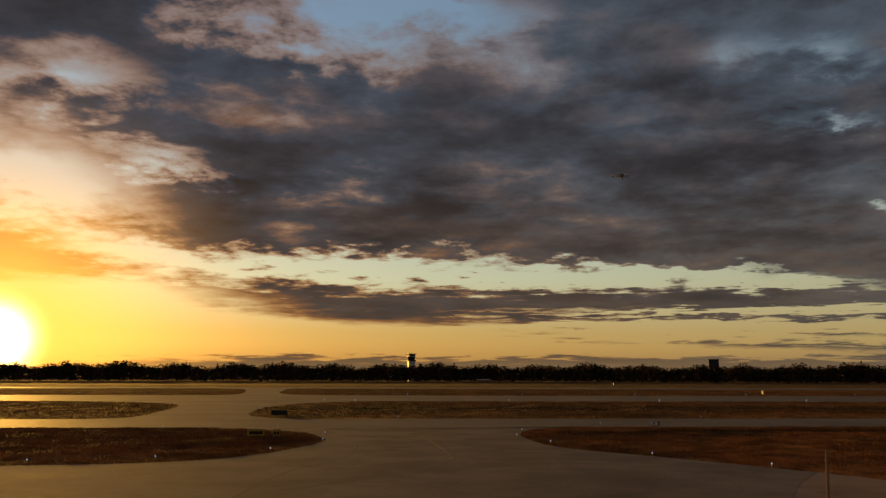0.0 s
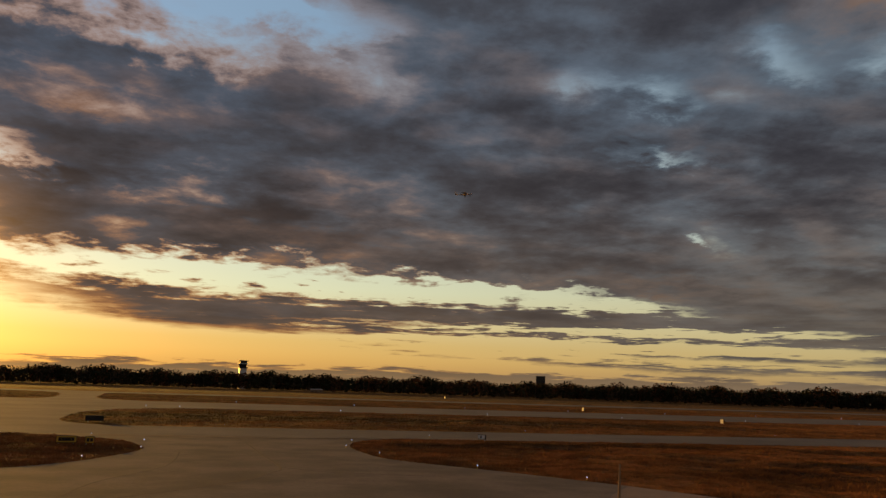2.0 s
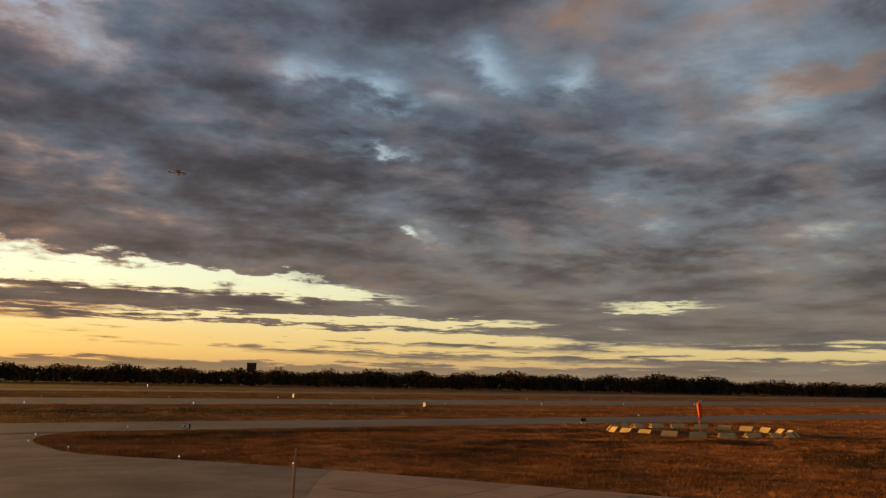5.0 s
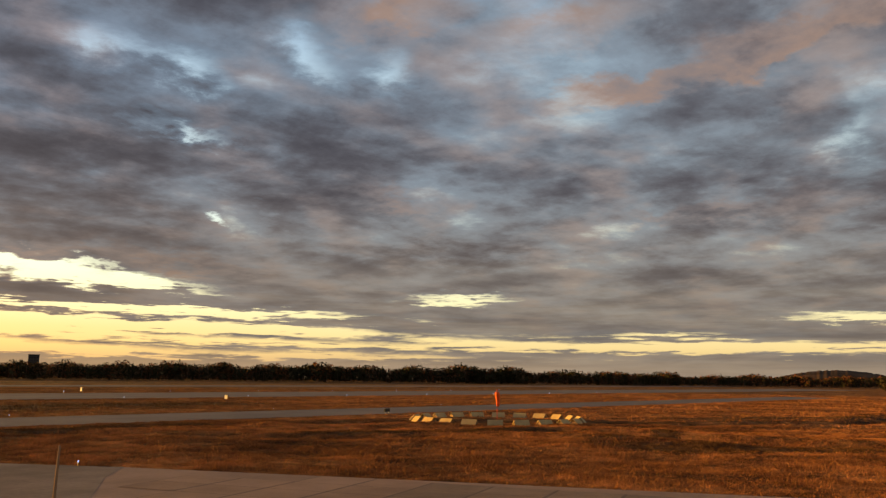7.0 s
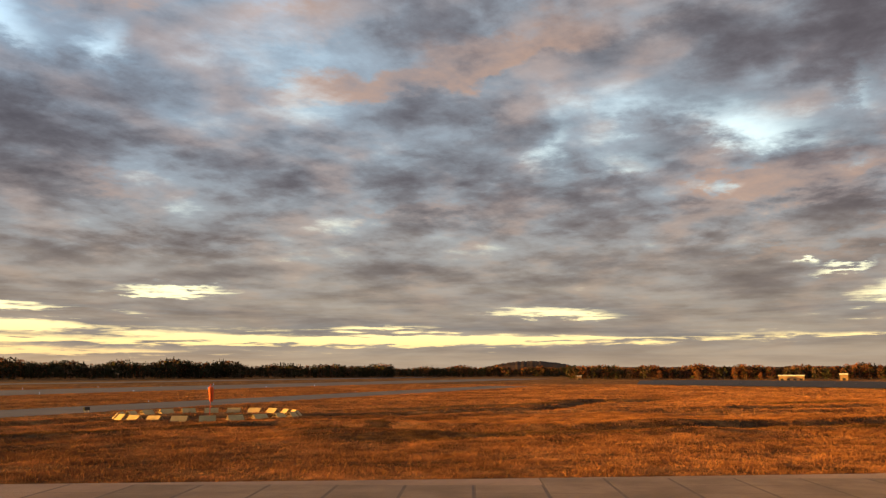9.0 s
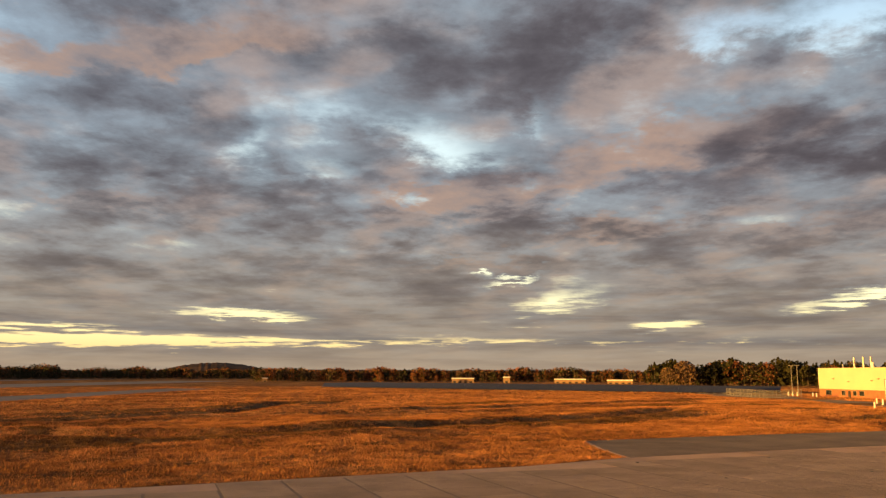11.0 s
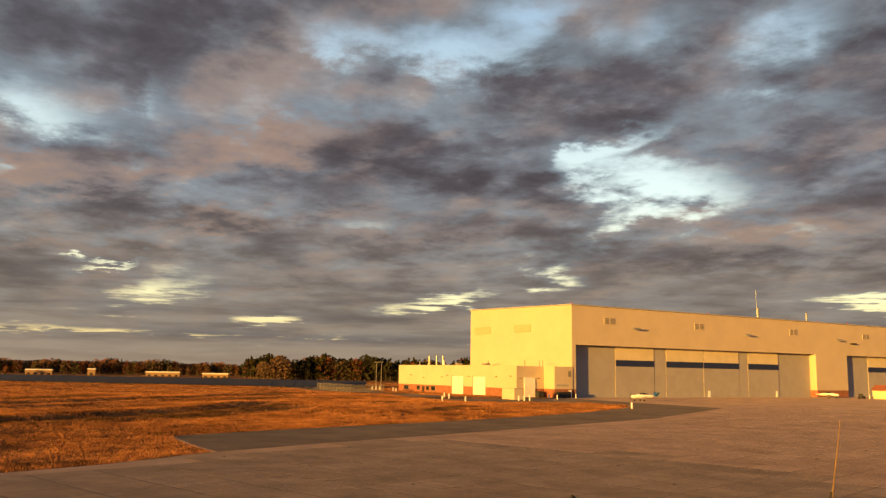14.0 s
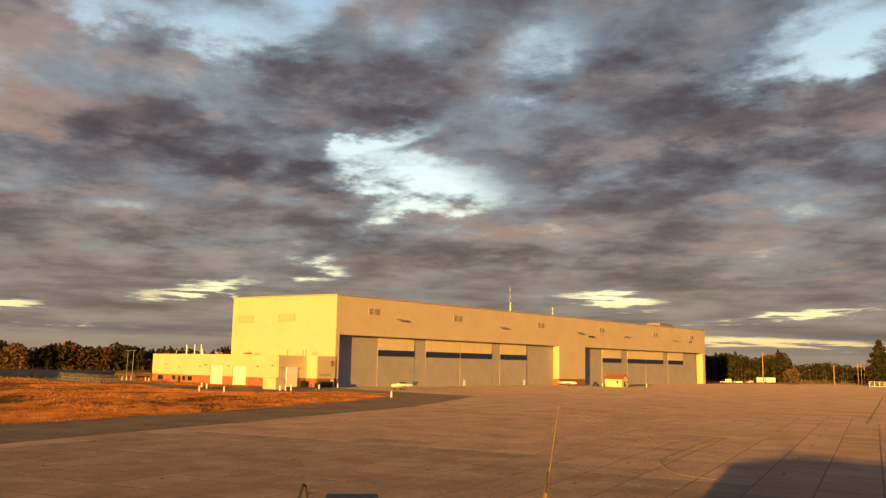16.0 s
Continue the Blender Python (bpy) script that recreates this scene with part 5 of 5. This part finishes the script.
cable = thing("cable", pose(3.49, -2.03, 5.6), "stiff dark cable looping up from the roof", "cable")
part("loop", tube([(-0.09, 0.14, 0.0), (-0.09, 0.13, 1.16), (-0.06, 0.10, 1.28), (0.0, 0.03, 1.395), (0.03, 0.0, 1.38), (0.05, -0.03, 1.28), (0.05, -0.04, 0.0)], [0.006] * 7, 8), M_WIRE, cable)

# painted lines and sealed cracks on the apron
def stripe(points, wide, top, mat, name, label):
    bm = bmesh.new()
    pts = [Vector((*p, 0)) for p in points]
    rows = []
    for q, p in enumerate(pts):
        d = (pts[min(q + 1, len(pts) - 1)] - pts[max(q - 1, 0)]).normalized()
        s = Vector((-d.y, d.x, 0)) * wide / 2
        rows.append([bm.verts.new((e.x, e.y, z)) for e in (p + s, p - s) for z in (top, top - 0.03)])
    for r, s in zip(rows, rows[1:]):
        bm.faces.new((r[0], r[2], s[2], s[0]))
        bm.faces.new((r[0], s[0], s[1], r[1]))
        bm.faces.new((r[2], r[3], s[3], s[2]))
    return tagged(obj(name, bm, mat), label, "marking", kind="structure")


M_LINE = material("worn_yellow_line", (0.36, 0.25, 0.07), 0.8, vary=0.3, scale=0.5, grain=6.0)
stripe(rounded([(64.9, -98.8), (60.7, -94.7), (53.8, -78.9), (46.9, -63.2), (44.2, -58), (40.8, -53.9), (37.6, -51.6), (33.4, -51.2)]), 0.28, 0.082, M_LINE, "painted_line", "worn yellow guide line on the apron")
stripe([(58.9, -125.4), (124.9, -279)], 0.3, 0.082, M_LINE, "painted_line", "worn yellow guide line on the apron")
stripe(rounded([(-3.0, 111.6), (-1.0, 96), (1.1, 80.1), (0.4, 75.4), (-3.2, 66.4), (-12, 55)]), 0.22, 0.045, M_JOINT, "sealed_crack", "dark sealed crack across the concrete")
stripe(rounded([(1.1, 80.1), (6, 76), (14, 74)]), 0.15, 0.045, M_JOINT, "sealed_crack", "dark sealed crack across the concrete")
stripe(rounded([(-9.5, 96), (-9, 80), (-12.5, 66), (-13, 50)]), 0.15, 0.045, M_JOINT, "sealed_crack", "dark sealed crack across the concrete")

# ---- grass blades ----
def grass(name, count, r0, r1, az0, az1, seed, tall, power):
    """Tufts of three blades; larger and sparser with distance."""
    rng = np.random.default_rng(seed)
    r = r0 * (r1 / r0) ** (rng.uniform(0, 1, count) ** power)
    a = np.radians(rng.uniform(az0, az1, count))
    x, y = r * np.sin(a), r * np.cos(a)
    free = off_pavement(x, y)
    keep = (free > 0.12) & (gap_to(x, y, shoulder) > 0.1) & ~inside(x, y, [(365, -71), (300, -70), (262, -87), (222, -82), (196, -90), (192, -116), (226, -130), (236, -100), (285, -92), (370, -108)])
    # grazed lanes and bare patches
    keep &= swell(x, y, 17, 8) + 0.6 * swell(x, y, 5, 9) > rng.uniform(-2.6, 0.0, count)
    x, y, r, free = x[keep], y[keep], r[keep], free[keep]
    n = len(x)
    z = field_height(x, y, free)
    grow = np.clip(r / 75, 0.8, 4.0)
    spread = 0.5 + 0.5 * np.clip(swell(x, y, 11, 10) + 0.7, 0.1, 1.6)
    h = tall * rng.uniform(0.5, 1.15, n) * spread * grow ** 0.15
    verts = np.empty((n, 9, 3))
    for b in range(3):
        t = rng.uniform(0, math.tau, n)
        half = rng.uniform(0.013, 0.034, n) * grow
        ox, oy = rng.normal(0, 0.16, n) * grow, rng.normal(0, 0.16, n) * grow
        lx, ly = rng.normal(0.05, 0.12, n) * h * 2, rng.normal(-0.03, 0.12, n) * h * 2
        for k, s in ((0, -1), (1, 1)):
            verts[:, 3 * b + k] = np.stack([x + ox + s * half * np.cos(t), y + oy + s * half * np.sin(t), z - 0.03], -1)
        verts[:, 3 * b + 2] = np.stack([x + ox + lx, y + oy + ly, z + h * rng.uniform(0.75, 1.1, n)], -1)
    me = bpy.data.meshes.new(name)
    tri = n * 3
    me.vertices.add(n * 9)
    me.vertices.foreach_set("co", verts.reshape(-1))
    me.loops.add(tri * 3)
    me.loops.foreach_set("vertex_index", np.arange(tri * 3, dtype=np.int32))
    me.polygons.add(tri)
    me.polygons.foreach_set("loop_start", np.arange(0, tri * 3, 3, dtype=np.int32))
    me.materials.append(M_GRASS)
    me.materials.append(M_SEDGE_SHADE)
    me.polygons.foreach_set("material_index", np.repeat(rng.uniform(0.05, 1, n) < band_share(x, y), 3).astype(np.int32))
    me.update(calc_edges=True)
    return tagged(new(name, me), "long dry orange grass over the airfield", "grass", kind="stuff")


grass("grass", 400000, 42, 150, -34, 112, 11, 0.25, 0.62)
grass("grass", 230000, 150, 520, -34, 118, 12, 0.28, 0.8)
grass("grass", 60000, 110, 260, 84, 128, 13, 0.28, 0.8)

# ---- concrete slabs of the apron, nearest first ----
LONG, CROSS, SLANT = 4.57, 3.81, radians(-65.5)
ex, ey = (math.cos(SLANT), math.sin(SLANT)), (-math.sin(SLANT), math.cos(SLANT))
iu, iv = np.meshgrid(np.arange(-35, 70), np.arange(-25, 45), indexing="ij")
cu, cv = (iu.ravel() + 0.5) * LONG, (iv.ravel() + 0.5) * CROSS
ok = np.ones(cu.shape, bool)
for su, sv in ((0.52, 0.52), (0.52, -0.52), (-0.52, 0.52), (-0.52, -0.52)):
    px, py = (cu + su * LONG) * ex[0] + (cv + sv * CROSS) * ey[0], (cu + su * LONG) * ex[1] + (cv + sv * CROSS) * ey[1]
    ok &= inside(px, py, APRON) & ~inside(px, py, shoulder) & ~inside(px, py, THROAT) & (gap_to(px, py, [(-22, -6.8), (4.5, -6.8), (4.5, 4.3), (-22, 4.3)]) > 0.2)
mx, my = cu * ex[0] + cv * ey[0], cu * ex[1] + cv * ey[1]
ok &= (my < 66) & (np.hypot(mx, my) < 235) & (mx > -60) & (mx > -0.9 * my - 60) & (my > -225)
cells = sorted(zip(np.hypot(mx[ok] - 48, my[ok] + 4), mx[ok], my[ok]))
# the strip along the grass edge that is passed nearest comes first
gap_u, gap_v = 0.22, 0.12


def slab_corners(x, y, top):
    out = []
    for su, sv in ((-1, -1), (1, -1), (1, 1), (-1, 1)):
        u, v = su * (LONG / 2 - gap_u / 2), sv * (CROSS / 2 - gap_v / 2)
        out.append((x + u * ex[0] + v * ey[0], y + u * ex[1] + v * ey[1], top))
    return out


bed_v, bed_f = [], []
for _, x, y in cells:
    n = len(bed_v)
    for su, sv in ((-1, -1), (1, -1), (1, 1), (-1, 1)):
        u, v = su * LONG / 2, sv * CROSS / 2
        bed_v.append((x + u * ex[0] + v * ey[0], y + u * ex[1] + v * ey[1], 0.058))
    bed_f.append((n, n + 1, n + 2, n + 3))
tagged(raw("joint_filler", bed_v, bed_f, M_JOINT), "dark joint filler between concrete slabs", "pavement", kind="structure")
shape = bmesh.new()
hu, hv = LONG / 2 - gap_u / 2, CROSS / 2 - gap_v / 2
box(-hu, hu, -hv, hv, 0.0, 0.02, 0.0, shape)
for v in shape.verts:
    if v.co.z > 0.01:
        v.co.x *= 0.998
        v.co.y *= 0.998
first = obj("slab", shape, M_CONCRETE, apron)
for n, (_, x, y) in enumerate(cells[:300]):
    s = first if n == 0 else new("slab", first.data)
    s.parent = apron
    s.matrix_basis = pose(x, y, 0.045, 0, 0, math.degrees(SLANT))
M_SLABS = material("concrete_slabs", (0.35, 0.246, 0.189), 0.9, matt=0.4, vary=0.18, scale=0.2, grain=5.0, bump=0.05, bump_scale=30.0, island=0.2, spec=0.08)
sv_, sf_ = [], []
for n, (_, x, y) in enumerate(cells[300:]):
    b = len(sv_)
    sv_ += slab_corners(x, y, 0.065) + slab_corners(x, y, 0.05)
    sf_ += [(b, b + 1, b + 2, b + 3), (b, b + 4, b + 5, b + 1), (b + 1, b + 5, b + 6, b + 2), (b + 2, b + 6, b + 7, b + 3), (b + 3, b + 7, b + 4, b)]
tagged(raw("slabs", sv_, sf_, M_SLABS, apron), "worn concrete slabs further out on the apron", kind="stuff")
def grid_patch(u0, u1, v0, v1, mat, label):
    outline = [(u * ex[0] + v * ey[0], u * ex[1] + v * ey[1]) for u, v in ((u0, v0), (u1, v0), (u1, v1), (u0, v1))]
    return tagged(obj("pavement_patch", prism(outline, 0.03, 0.071), mat), label, "pavement", kind="structure")


grid_patch(22 * LONG, 26 * LONG, 3 * CROSS, 6 * CROSS, M_PATCH, "dark repaired patch in the apron concrete")
grid_patch(27.1 * LONG, 27.35 * LONG, -5 * CROSS, -4.2 * CROSS, M_JOINT, "small dark drain slot in the concrete")
grid_patch(21.1 * LONG, 21.3 * LONG, -2.6 * CROSS, -1.9 * CROSS, M_JOINT, "small dark drain slot in the concrete")
# small dark tie-down rings and patches let into the concrete
rng = random.Random(8)
ring = thing("tie_down", pose(60, -40, 0.07), "small dark tie-down ring set in the concrete", "tie-down", "tie-downs on the apron")
part("plate", tube([(0, 0, 0.0), (0, 0, 0.012)], [0.17, 0.16], 10), M_DARK, ring)
part("ring", tube([(0.1 * math.cos(q), 0.1 * math.sin(q), 0.03) for q in (0, 1, 2, 3, 4, 5, 6.2)], [0.015] * 7, 5), M_DARK, ring)
for q in range(9):
    for k in range(9):
        u, v = 40 + 13.7 * q, -8 + 11.4 * k + 3
        x, y = u * ex[0] + v * ey[0], u * ex[1] + v * ey[1]
        if 40 < math.hypot(x, y) < 160 and inside(np.array([x]), np.array([y]), APRON)[0] and not inside(np.array([x]), np.array([y]), shoulder)[0]:
            copy_thing(ring, pose(x + rng.uniform(-0.3, 0.3), y + rng.uniform(-0.3, 0.3), 0.07))
